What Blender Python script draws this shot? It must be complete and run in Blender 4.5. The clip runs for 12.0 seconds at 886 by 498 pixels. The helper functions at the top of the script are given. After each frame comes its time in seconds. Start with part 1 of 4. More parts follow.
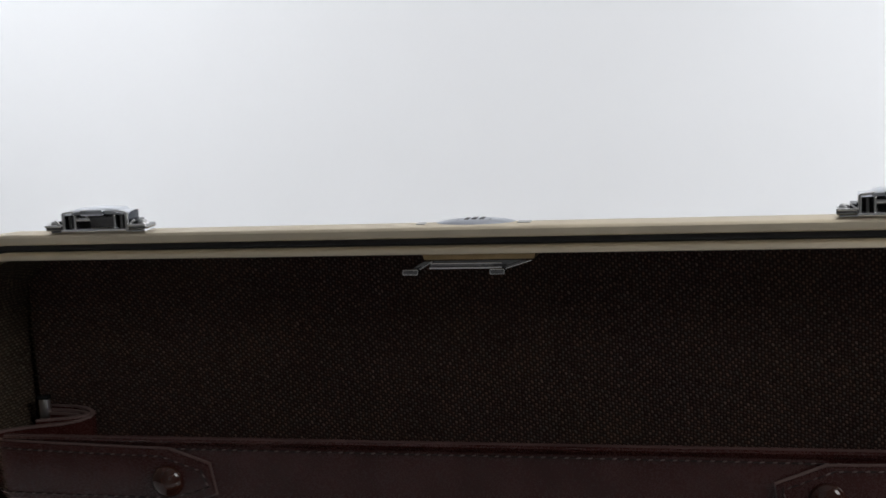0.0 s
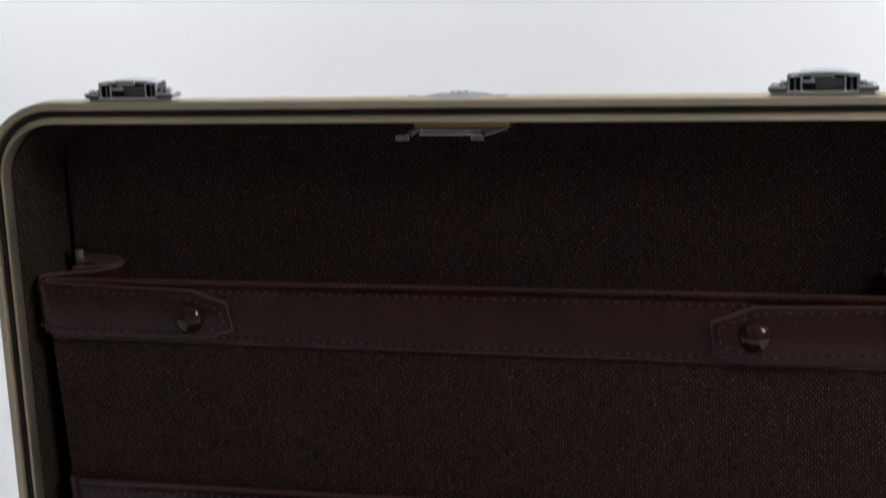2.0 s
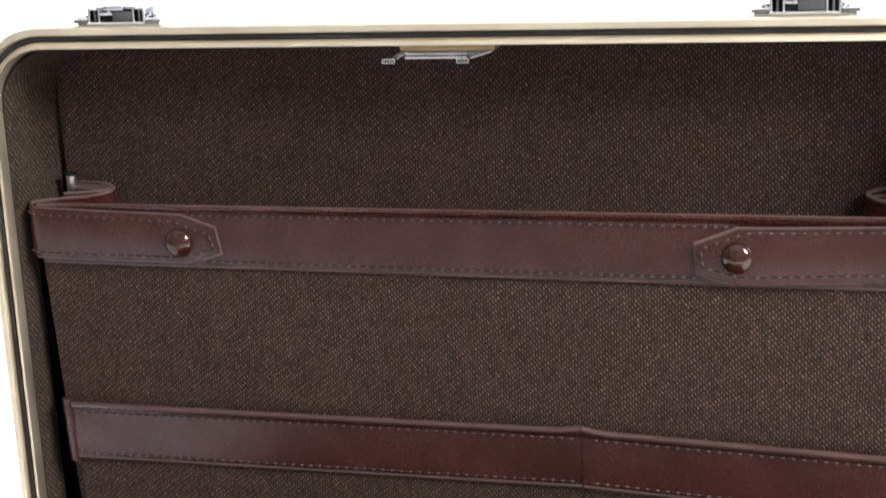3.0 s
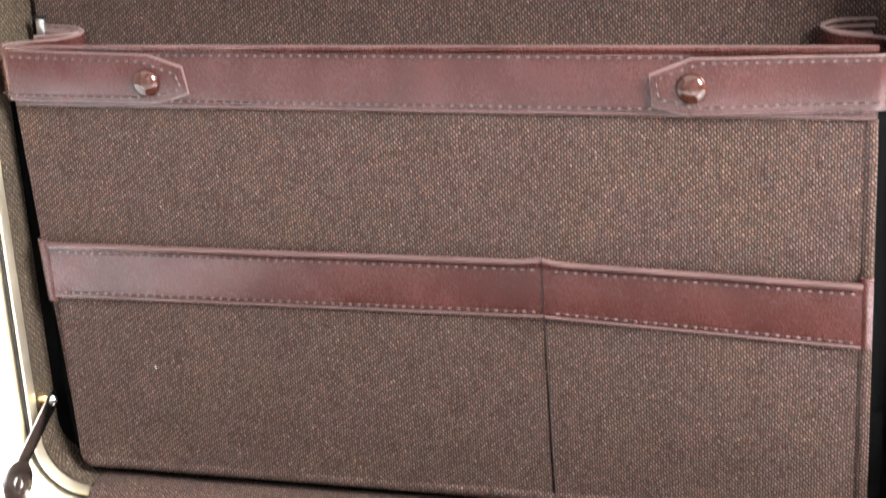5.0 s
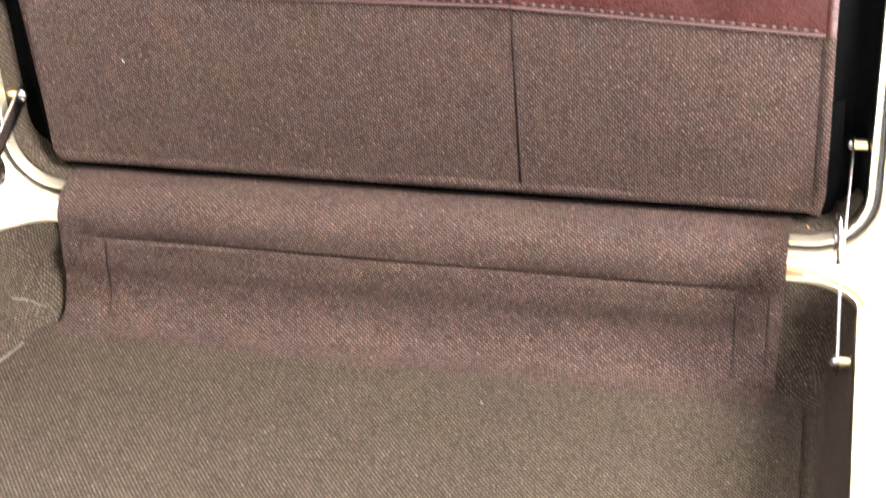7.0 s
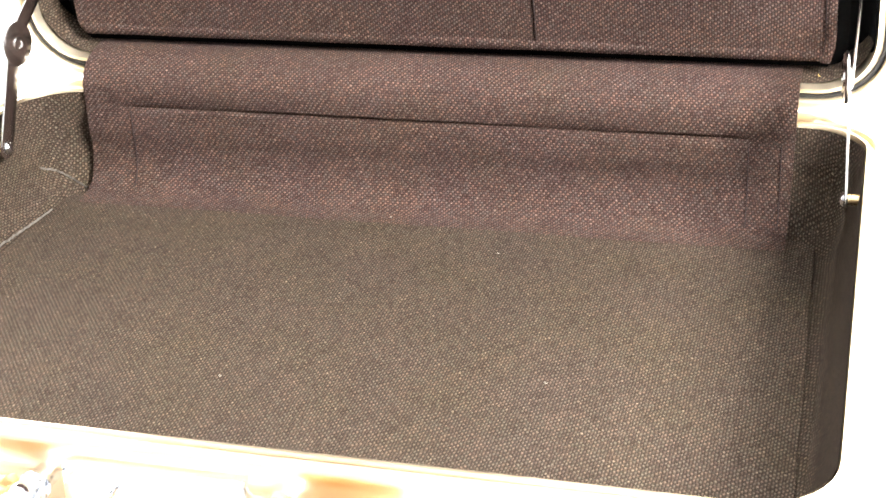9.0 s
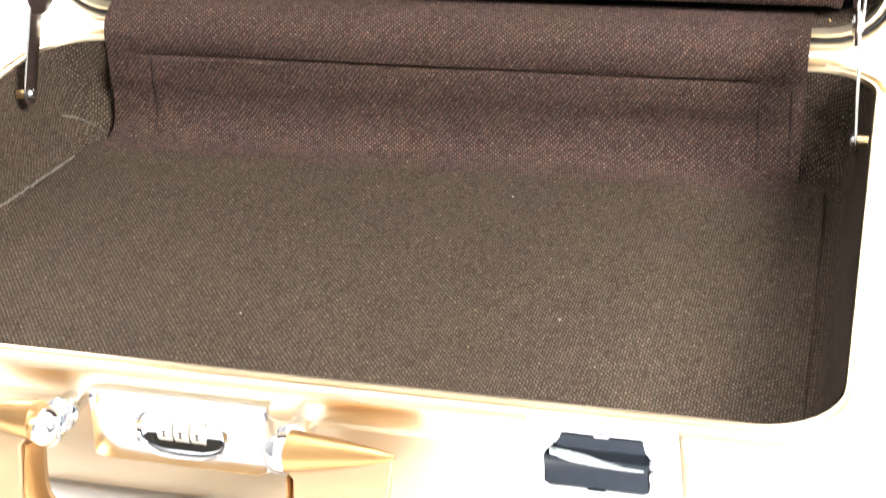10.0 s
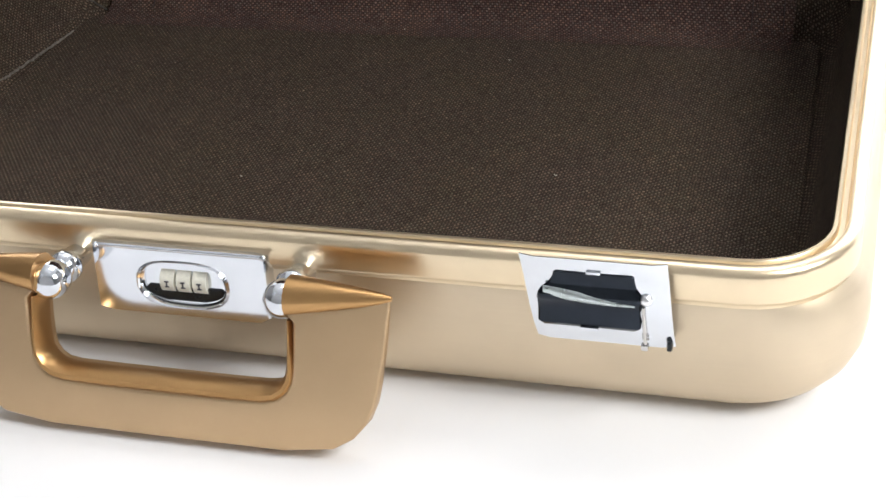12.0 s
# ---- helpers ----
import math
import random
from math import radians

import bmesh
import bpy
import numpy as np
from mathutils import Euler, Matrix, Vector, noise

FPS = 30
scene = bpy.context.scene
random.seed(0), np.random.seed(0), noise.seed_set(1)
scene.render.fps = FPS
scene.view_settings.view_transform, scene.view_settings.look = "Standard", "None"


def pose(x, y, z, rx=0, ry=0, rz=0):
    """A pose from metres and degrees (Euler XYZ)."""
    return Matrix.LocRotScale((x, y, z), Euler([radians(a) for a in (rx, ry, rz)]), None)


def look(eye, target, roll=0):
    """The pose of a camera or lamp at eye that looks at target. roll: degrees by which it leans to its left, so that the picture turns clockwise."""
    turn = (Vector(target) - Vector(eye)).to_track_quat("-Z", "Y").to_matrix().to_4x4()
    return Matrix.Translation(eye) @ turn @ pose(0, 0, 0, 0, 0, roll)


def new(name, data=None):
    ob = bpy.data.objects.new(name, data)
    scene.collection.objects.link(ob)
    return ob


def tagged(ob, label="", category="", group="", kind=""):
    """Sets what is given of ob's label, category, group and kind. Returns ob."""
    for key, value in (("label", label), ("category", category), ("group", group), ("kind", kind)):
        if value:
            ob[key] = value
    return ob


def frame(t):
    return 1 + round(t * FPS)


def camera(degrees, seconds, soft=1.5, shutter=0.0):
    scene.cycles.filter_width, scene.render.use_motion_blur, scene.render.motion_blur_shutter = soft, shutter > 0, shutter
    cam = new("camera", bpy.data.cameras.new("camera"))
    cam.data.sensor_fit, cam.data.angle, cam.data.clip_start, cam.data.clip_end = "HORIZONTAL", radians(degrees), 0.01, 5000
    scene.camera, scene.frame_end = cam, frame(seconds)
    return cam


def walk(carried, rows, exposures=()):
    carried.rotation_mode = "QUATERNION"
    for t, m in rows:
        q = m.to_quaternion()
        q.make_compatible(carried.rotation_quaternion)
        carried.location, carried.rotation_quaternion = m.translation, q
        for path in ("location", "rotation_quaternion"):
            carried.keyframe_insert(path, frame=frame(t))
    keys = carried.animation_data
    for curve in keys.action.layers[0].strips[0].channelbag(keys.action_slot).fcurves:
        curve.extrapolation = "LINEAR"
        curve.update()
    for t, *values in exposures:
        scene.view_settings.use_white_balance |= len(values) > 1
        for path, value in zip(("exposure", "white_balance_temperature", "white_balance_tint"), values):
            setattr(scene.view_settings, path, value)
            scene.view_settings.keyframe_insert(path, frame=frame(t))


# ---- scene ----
FOV = 32.055
cam = camera(FOV, 12.0, soft=1.4, shutter=0.9)
# seconds, place in metres, turn in degrees
PATH = [
    (0, 0.1315, -0.2371, 0.44, 84.33, 2.43, 14.71),
    (0.5, 0.1441, -0.2655, 0.4441, 84.36, 2.42, 15.44),
    (1, 0.1524, -0.2928, 0.4405, 83.68, 2.13, 15.72),
    (1.5, 0.1554, -0.3089, 0.4351, 82.65, 1.55, 15.02),
    (2, 0.1581, -0.3243, 0.431, 81.04, 1.42, 14.69),
    (2.5, 0.1644, -0.3295, 0.4225, 80.19, 1.4, 14.79),
    (2.7, 0.1651, -0.3298, 0.4223, 79.74, 1.45, 14.81),
    (4.3, 0.1859, -0.3332, 0.4069, 76.58, 1.63, 15.01),
    (4.5, 0.1866, -0.3344, 0.4066, 75.93, 1.86, 14.89),
    (5, 0.191, -0.3422, 0.4006, 74.93, 1.97, 15.01),
    (5.5, 0.1993, -0.3436, 0.3859, 73.73, 1.97, 15.52),
    (6, 0.1969, -0.3499, 0.382, 70.81, 2.32, 15.27),
    (6.5, 0.1959, -0.3473, 0.3909, 67.34, 2.46, 14.94),
    (7, 0.2017, -0.3461, 0.3918, 64.29, 2.01, 14.5),
    (7.2, 0.2056, -0.3445, 0.3898, 63.72, 2.0, 14.53),
    (8.8, 0.2181, -0.3765, 0.3477, 63.34, 3.06, 15.31),
    (9, 0.2197, -0.3799, 0.3466, 63.27, 3.23, 15.51),
    (9.5, 0.2213, -0.3891, 0.3447, 62.93, 3.53, 15.82),
    (10, 0.2239, -0.3965, 0.3417, 62.11, 3.52, 16.01),
    (10.5, 0.2269, -0.3989, 0.3379, 61.03, 3.57, 16.06),
    (11, 0.2309, -0.4039, 0.3334, 60.01, 4, 16.02),
    (11.5, 0.2358, -0.4088, 0.3288, 58.88, 4.54, 15.88),
    (12, 0.2325, -0.4115, 0.3292, 58.47, 4.57, 15.81),
]
EXPOSURE = [(0.0, -1.87, 6500, 10), (0.6, -2.08, 6500, 10), (1.5, -2.18, 6500, 10), (2.0, -1.82, 6500, 10), (2.5, -0.42, 6480, 10),
            (3.4, 1.2, 6460, 10), (4.5, 2.2, 6450, 10), (5.5, 2.54, 6470, 10), (7.0, 2.75, 6520, 10), (9.0, 2.6, 6680, 10),
            (10.0, 1.99, 6720, 10), (11.0, 1.34, 6700, 10), (11.5, 0.84, 6600, 10), (12.0, 0.17, 6500, 10)]
walk(cam, [(t, pose(*p)) for t, *p in PATH], EXPOSURE)

# ---- light: unseen area lamps added round the case and towards the backdrop ----
world = bpy.data.worlds.new("room_air")
scene.world = world
world.use_nodes = True
world.node_tree.nodes["Background"].inputs[0].default_value = (0.9, 0.95, 1.0, 1)
world.node_tree.nodes["Background"].inputs[1].default_value = 0.03


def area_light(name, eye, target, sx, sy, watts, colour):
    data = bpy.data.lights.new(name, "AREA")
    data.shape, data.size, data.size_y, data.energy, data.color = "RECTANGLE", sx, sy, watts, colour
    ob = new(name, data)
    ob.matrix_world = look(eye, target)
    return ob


# unseen key, placed by the right wall's shadow, then added left and top fills
area_light("unseen_key_right", (1.10, -0.36, 1.03), (0.0, 0.2, 0.1), 0.55, 0.55, 19.5, (0.99, 1.0, 1.0))
area_light("added_fill_left", (-1.20, -1.30, 1.55), (0.0, 0.2, 0.2), 0.70, 0.90, 0.7, (0.98, 1.0, 1.03))
area_light("added_top_light", (0.25, 0.84, 2.12), (0.25, 0.84, 0.0), 0.80, 0.55, 6.6, (1.0, 0.99, 0.97))
# pair of added lamps, out of view, that brighten the backdrop
for lx, watts in ((-0.82, 14.8), (0.82, 29.0)):
    area_light("added_backdrop_light", (lx, 0.72, 0.80), (lx * 0.72, 1.30, 0.70), 0.5, 0.5, watts, (0.96, 1.0, 1.05))


# ---- materials ----
class Nodes:
    """Short hand for building a node material."""

    def __init__(self, name):
        self.mat = bpy.data.materials.new(name)
        self.mat.use_nodes = True
        self.tree = self.mat.node_tree
        self.shader = self.tree.nodes["Principled BSDF"]

    def put(self, socket, value):
        if isinstance(value, bpy.types.NodeSocket):
            self.tree.links.new(value, socket)
        elif isinstance(value, tuple) and len(value) == 3 and socket.type == "RGBA":
            socket.default_value = (*value, 1)
        else:
            socket.default_value = value

    def node(self, kind, *inputs, out=0, **settings):
        n = self.tree.nodes.new(kind)
        for k, v in settings.items():
            if k == "operation":
                n.operation = v
            elif k == "blend":
                n.blend_type = v
            elif k == "data_type":
                n.data_type = v
            elif k == "dims":
                n.noise_dimensions = v
            elif k == "white":
                n.noise_dimensions = v
            elif k == "feature":
                n.feature = v
        for i, v in enumerate(inputs):
            if v is not None:
                self.put(n.inputs[i], v)
        return n.outputs[out]

    def math(self, op, a, b=None, c=None):
        return self.node("ShaderNodeMath", a, b, c, operation=op)

    def noise(self, vec, scale, detail=3.0, rough=0.55):
        n = self.tree.nodes.new("ShaderNodeTexNoise")
        self.put(n.inputs["Vector"], vec)
        n.inputs["Scale"].default_value, n.inputs["Detail"].default_value = scale, detail
        n.inputs["Roughness"].default_value = rough
        return n.outputs["Fac"]

    def ramp(self, fac, *stops):
        n = self.tree.nodes.new("ShaderNodeValToRGB")
        self.put(n.inputs[0], fac)
        e = n.color_ramp.elements
        while len(e) < len(stops):
            e.new(0.5)
        for el, (pos, col) in zip(e, stops):
            el.position, el.color = pos, (*col, 1)
        return n.outputs[0]

    def mix(self, fac, a, b, blend="MIX"):
        n = self.tree.nodes.new("ShaderNodeMix")
        n.data_type, n.blend_type = "RGBA", blend
        self.put(n.inputs[0], fac)
        self.put(n.inputs[6], a)
        self.put(n.inputs[7], b)
        return n.outputs[2]

    def coords(self, which):
        return self.tree.nodes.new("ShaderNodeTexCoord").outputs[which]

    def scaled(self, vec, xyz):
        n = self.tree.nodes.new("ShaderNodeMapping")
        self.put(n.inputs["Vector"], vec)
        n.inputs["Scale"].default_value = xyz
        return n.outputs[0]

    def bump(self, height, strength, distance):
        n = self.tree.nodes.new("ShaderNodeBump")
        n.inputs["Strength"].default_value, n.inputs["Distance"].default_value = strength, distance
        self.put(n.inputs["Height"], height)
        self.put(self.shader.inputs["Normal"], n.outputs[0])

    def set(self, **values):
        names = dict(color="Base Color", rough="Roughness", metal="Metallic", spec="Specular IOR Level", coat="Coat Weight",
                     sheen="Sheen Weight", glow="Emission Strength", glow_color="Emission Color")
        for k, v in values.items():
            self.put(self.shader.inputs[names[k]], v)
        return self.mat


def plain(name, color, rough=0.5, metal=0.0, spread=0.06, scale=60.0, **more):
    n = Nodes(name)
    f = n.noise(n.coords("Object"), scale, 4)
    dark = tuple(c * (1 - spread) for c in color)
    light = tuple(min(1, c * (1 + spread)) for c in color)
    n.set(color=n.ramp(f, (0.3, dark), (0.7, light)), metal=metal, **more)
    n.set(rough=n.math("MULTIPLY_ADD", f, 0.12, rough - 0.06))
    return n.mat


def woven(name, base, warm, cool, cell):
    """A coarse upholstery cloth of mixed yarns: short proud grains in staggered rows, shade between them put into the
    colour.
    """
    n = Nodes(name)
    uv = n.coords("UV")
    wob = n.noise(uv, 40.0, 2)
    sep = n.tree.nodes.new("ShaderNodeSeparateXYZ")
    n.put(sep.inputs[0], uv)
    fine = n.noise(uv, 330.0, 1)
    lean = n.math("MULTIPLY_ADD", sep.outputs[0], 0.22, sep.outputs[1])
    u = n.math("ADD", n.math("DIVIDE", sep.outputs[0], cell * 0.96), n.math("MULTIPLY_ADD", wob, 1.5, n.math("MULTIPLY", fine, 0.95)))
    v = n.math("ADD", n.math("DIVIDE", lean, cell * 0.96), n.math("MULTIPLY_ADD", wob, -1.3, n.math("MULTIPLY", fine, -0.85)))
    fu, fv = n.math("FRACT", u), n.math("FRACT", v)
    iu, iv = n.math("FLOOR", u), n.math("FLOOR", v)
    check = n.math("FLOORED_MODULO", n.math("ADD", iu, iv), 2.0)
    su, sv = n.math("SINE", n.math("MULTIPLY", fu, math.pi)), n.math("SINE", n.math("MULTIPLY", fv, math.pi))
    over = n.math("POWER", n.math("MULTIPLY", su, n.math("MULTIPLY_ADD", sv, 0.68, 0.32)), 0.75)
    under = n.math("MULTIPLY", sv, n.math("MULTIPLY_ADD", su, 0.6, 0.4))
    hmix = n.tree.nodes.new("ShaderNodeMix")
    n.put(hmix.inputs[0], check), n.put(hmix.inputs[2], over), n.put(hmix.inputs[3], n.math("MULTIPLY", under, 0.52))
    cxy = n.tree.nodes.new("ShaderNodeCombineXYZ")
    n.put(cxy.inputs[0], iu), n.put(cxy.inputs[1], iv)
    white = n.tree.nodes.new("ShaderNodeTexWhiteNoise")
    white.noise_dimensions = "2D"
    n.put(white.inputs["Vector"], cxy.outputs[0])
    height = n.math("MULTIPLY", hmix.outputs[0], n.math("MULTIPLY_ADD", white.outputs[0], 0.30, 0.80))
    fibre = n.noise(uv, 2600.0, 2)
    # each grain is spun of red-brown, brown or olive yarn; patches lean one way or the other
    patch = n.noise(n.scaled(uv, (1.0, 0.75, 1.0)), 70.0, 3)
    slub = n.noise(n.scaled(uv, (650.0, 60.0, 1.0)), 1.0, 2)
    yarn = n.math("ADD", n.math("MULTIPLY", white.outputs[0], 0.34), n.math("ADD", n.math("MULTIPLY", slub, 0.30), n.math("MULTIPLY", patch, 0.42)))
    col = n.ramp(yarn, (0.28, tuple(c * 0.80 for c in base)), (0.42, base), (0.53, cool), (0.64, warm), (0.85, tuple(min(1, c * 1.2) for c in warm)))
    fleck = n.math("GREATER_THAN", white.outputs[0], 0.982)
    col = n.mix(n.math("MULTIPLY", fleck, 0.32), col, tuple(min(1, c * 2.0) for c in cool))
    tone = n.noise(uv, 24.0, 3)
    col = n.mix(1.0, col, n.ramp(tone, (0.32, (0.995, 0.982, 1.03)), (0.5, (1.0, 1.0, 1.0)), (0.68, (1.01, 1.02, 0.95))), "MULTIPLY")
    big = n.noise(uv, 14.0, 3)
    col = n.mix(1.0, col, n.ramp(big, (0.25, (0.93, 0.93, 0.94)), (0.75, (1.06, 1.05, 1.03))), "MULTIPLY")
    # gaps darkened and yarn tops lightened in the colour, as shade and sheen
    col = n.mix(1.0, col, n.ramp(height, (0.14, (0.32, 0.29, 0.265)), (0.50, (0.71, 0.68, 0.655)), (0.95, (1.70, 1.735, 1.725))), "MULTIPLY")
    col = n.mix(1.0, col, n.ramp(fibre, (0.3, (0.85, 0.85, 0.85)), (0.7, (1.15, 1.15, 1.15))), "MULTIPLY")
    n.bump(height, 0.55, 0.0005)
    return n.set(color=col, rough=0.92, spec=0.15)


def leather(name, color, rough=0.42):
    n = Nodes(name)
    obj = n.coords("Object")
    mottled = n.noise(obj, 38.0, 3)
    pores = n.noise(obj, 1500.0, 2)
    col = n.ramp(mottled, (0.3, tuple(c * 0.82 for c in color)), (0.7, tuple(c * 1.18 for c in color)))
    n.bump(n.math("ADD", n.math("MULTIPLY", pores, 0.5), n.math("MULTIPLY", n.noise(obj, 260.0, 3), 0.7)), 0.07, 0.0005)
    n.set(rough=n.math("MULTIPLY_ADD", pores, 0.10, n.math("MULTIPLY_ADD", mottled, 0.05, rough - 0.075)))
    return n.set(color=col, spec=0.55)


def satin_metal(name, color, rough=0.3, grain=(30.0, 30.0, 2600.0), relief=0.03):
    n = Nodes(name)
    obj = n.coords("Object")
    lines = n.noise(n.scaled(obj, grain), 1.0, 2)
    wear = n.noise(obj, 25.0, 4)
    col = n.ramp(wear, (0.3, tuple(c * 0.94 for c in color)), (0.7, tuple(min(1, c * 1.05) for c in color)))
    n.bump(lines, relief, 0.0003)
    n.set(rough=n.math("MULTIPLY_ADD", lines, 0.12, n.math("MULTIPLY_ADD", wear, 0.08, rough - 0.1)))
    return n.set(color=col, metal=1.0)


GOLD = satin_metal("champagne_aluminium", (0.68, 0.570, 0.420), 0.50)
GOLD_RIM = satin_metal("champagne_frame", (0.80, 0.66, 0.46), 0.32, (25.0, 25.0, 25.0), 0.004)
# lit copy of the frame metal: the lid's brighter face is in the colour
LID_RIM_LIT = satin_metal("champagne_frame_lit", (0.90, 0.79, 0.61), 0.50, (25.0, 25.0, 25.0), 0.006)
# paler than the frame metal, so the inner lip's highlight is in the colour
RIM_GLINT = plain("pale_gold_glint", (0.97, 0.93, 0.80), 0.30, 1.0, 0.03, 90.0)
# glossy copy of the handle paint, deepened in colour for its dark reflections
BRONZE_DEEPENED = plain("bronze_gold_paint", (0.51, 0.30, 0.128), 0.34, 1.0, 0.05, 40.0)
BRONZE_FACE = satin_metal("matt_bronze_gold_paint", (0.565, 0.405, 0.245), 0.46, (400.0, 400.0, 400.0))
DULL_BRASS = plain("dull_dark_brass", (0.40, 0.285, 0.15), 0.4, 1.0, 0.1, 200.0)
GUNMETAL = plain("gunmetal", (0.26, 0.26, 0.26), 0.25, 1.0, 0.1, 200.0)
BRASS = satin_metal("brass", (0.80, 0.60, 0.32), 0.28)
NICKEL = plain("bright_nickel", (0.92, 0.92, 0.93), 0.30, 1.0, 0.04, 200.0)
BRIGHT = plain("bright_chrome_and_glints", (0.95, 0.95, 0.95), 0.20, 1.0, 0.04, 200.0)
CHROME = plain("chrome", (0.74, 0.765, 0.81), 0.10, 1.0, 0.03, 90.0)
STEEL = plain("polished_steel", (0.58, 0.56, 0.54), 0.22, 1.0, 0.08, 200.0)
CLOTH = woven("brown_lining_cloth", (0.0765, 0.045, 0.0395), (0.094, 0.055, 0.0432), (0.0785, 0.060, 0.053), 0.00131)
# bellows cloth, near black so that it carries the shade of the gaps
GAP_SHADE_CLOTH = plain("black_bellows_and_gap_shade", (0.0025, 0.0025, 0.0025), 0.98, 0.0, 0.25, 900.0, spec=0.03)
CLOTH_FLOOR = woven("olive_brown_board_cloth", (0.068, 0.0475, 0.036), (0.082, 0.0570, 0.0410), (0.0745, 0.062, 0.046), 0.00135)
LEATHER = leather("oxblood_leather", (0.047, 0.0120, 0.0098), 0.27)
# rolled edges catch light from above; that highlight is put into this colour
PIPING_LIT = leather("leather_piping_highlit", (0.088, 0.048, 0.044), 0.36)
# raw cut edge, made paler still by the highlight put into its colour
LEATHER_EDGE_LIT = leather("leather_cut_edge_highlit", (0.16, 0.105, 0.096), 0.42)
THREAD = plain("brown_thread", (0.165, 0.118, 0.112), 0.7, 0.0, 0.2, 900.0)
RUBBER = plain("black_rubber", (0.022, 0.022, 0.025), 0.5, 0.0, 0.2, 300.0)
# chrome's dark reflections, put into the colour of pull and cheeks
PULL_REFLECT = plain("chrome_dark_reflection", (0.026, 0.032, 0.042), 0.16, 0.9, 0.1, 300.0)
HOLE = plain("dark_brown_thread", (0.018, 0.008, 0.007), 0.8, 0.0, 0.2, 900.0)
# pale colour for the band that is reflected across the pull
RIDGE_REFLECT = plain("chrome_pale_reflection", (0.52, 0.57, 0.57), 0.28, 1.0, 0.08, 300.0)
DARK = plain("dark_recess", (0.03, 0.033, 0.036), 0.25, 0.6, 0.2, 300.0)
KNOB = plain("brown_enamel", (0.042, 0.012, 0.007), 0.08, 0.0, 0.1, 200.0, coat=0.4, spec=0.5)
DIAL = plain("ivory_dial", (0.74, 0.72, 0.62), 0.4, 0.0, 0.08, 900.0)
INK = plain("dark_ink", (0.05, 0.05, 0.06), 0.5, 0.0, 0.1, 900.0)
BADGE = plain("silver_badge", (0.68, 0.71, 0.79), 0.3, 0.25, 0.05, 300.0)
WORN = plain("worn_cloth_edge", (0.110, 0.095, 0.080), 0.95, 0.0, 0.35, 500.0)
LINT = plain("pale_lint", (0.38, 0.36, 0.31), 0.9, 0.0, 0.2, 900.0)
CRUMB = plain("ochre_crumb", (0.55, 0.38, 0.12), 0.7, 0.0, 0.2, 900.0)
PAPER = plain("white_paper", (0.86, 0.855, 0.86), 0.75, 0.0, 0.02, 3.0)
PAINT = plain("white_wall_paint", (0.80, 0.80, 0.80), 0.8, 0.0, 0.02, 2.0)
DARK_WALL = plain("charcoal_wall_paint", (0.10, 0.10, 0.10), 0.85, 0.0, 0.05, 2.0)
PALE = plain("pale_grey_wall_paint", (0.62, 0.615, 0.605), 0.8, 0.0, 0.05, 2.0)
GREY = plain("grey_wall_paint", (0.24, 0.235, 0.23), 0.8, 0.0, 0.05, 2.0)


# ---- mesh helpers ----
def box_uv(bm):
    """Texture coordinates in metres, by the main direction of each face."""
    layer = bm.loops.layers.uv.verify()
    for f in bm.faces:
        n = f.normal
        k = max(range(3), key=lambda i: abs(n[i]))
        a, b = ((1, 2), (0, 2), (0, 1))[k]
        for lp in f.loops:
            lp[layer].uv = (lp.vert.co[a], lp.vert.co[b])


def part(name, bm, material, parent=None, label="", matrix=None, uv=True, smooth=True):
    """Links a bmesh as one mesh object under a thing or a part."""
    bm.normal_update()
    if uv:
        box_uv(bm)
    if matrix is not None:
        bm.transform(matrix)
        if matrix.determinant() < 0:
            bmesh.ops.reverse_faces(bm, faces=bm.faces[:])
    data = bpy.data.meshes.new(name)
    bm.to_mesh(data)
    bm.free()
    data.materials.append(material)
    if smooth:
        data.shade_smooth()
        data.set_sharp_from_angle(angle=radians(38))
    ob = new(name, data)
    ob.parent = parent
    if label:
        ob["label"] = label
    return ob


def ring(hx, hy, r, cx, cy, z, n=9):
    """A rounded rectangle at height z."""
    pts = []
    for sx, sy, a0 in ((1, 1, 0), (-1, 1, 90), (-1, -1, 180), (1, -1, 270)):
        for i in range(n):
            a = radians(a0 + 90 * i / (n - 1))
            pts.append((cx + sx * (hx - r) + r * math.cos(a), cy + sy * (hy - r) + r * math.sin(a), z))
    return pts


def loft(bm, loops, closed=True, loop_back=False, cap_start=False, cap_end=False):
    rows = [[bm.verts.new(p) for p in lp] for lp in loops]
    pairs = list(zip(rows, rows[1:])) + ([(rows[-1], rows[0])] if loop_back else [])
    for a, b in pairs:
        n = len(a)
        for i in range(n if closed else n - 1):
            j = (i + 1) % n
            bm.faces.new((a[i], a[j], b[j], b[i]))
    if cap_start:
        bm.faces.new(rows[0][::-1])
    if cap_end:
        bm.faces.new(rows[-1])
    bmesh.ops.recalc_face_normals(bm, faces=bm.faces[:])
    return rows


def block(bm, x0, x1, y0, y1, z0, z1, bevel=0.0, seg=2):
    m = Matrix.LocRotScale(((x0 + x1) / 2, (y0 + y1) / 2, (z0 + z1) / 2), None, (abs(x1 - x0), abs(y1 - y0), abs(z1 - z0)))
    made = bmesh.ops.create_cube(bm, size=1.0, matrix=m)["verts"]
    if bevel:
        edges = list({e for v in made for e in v.link_edges})
        bmesh.ops.bevel(bm, geom=edges, offset=bevel, segments=seg, affect="EDGES", profile=0.6)


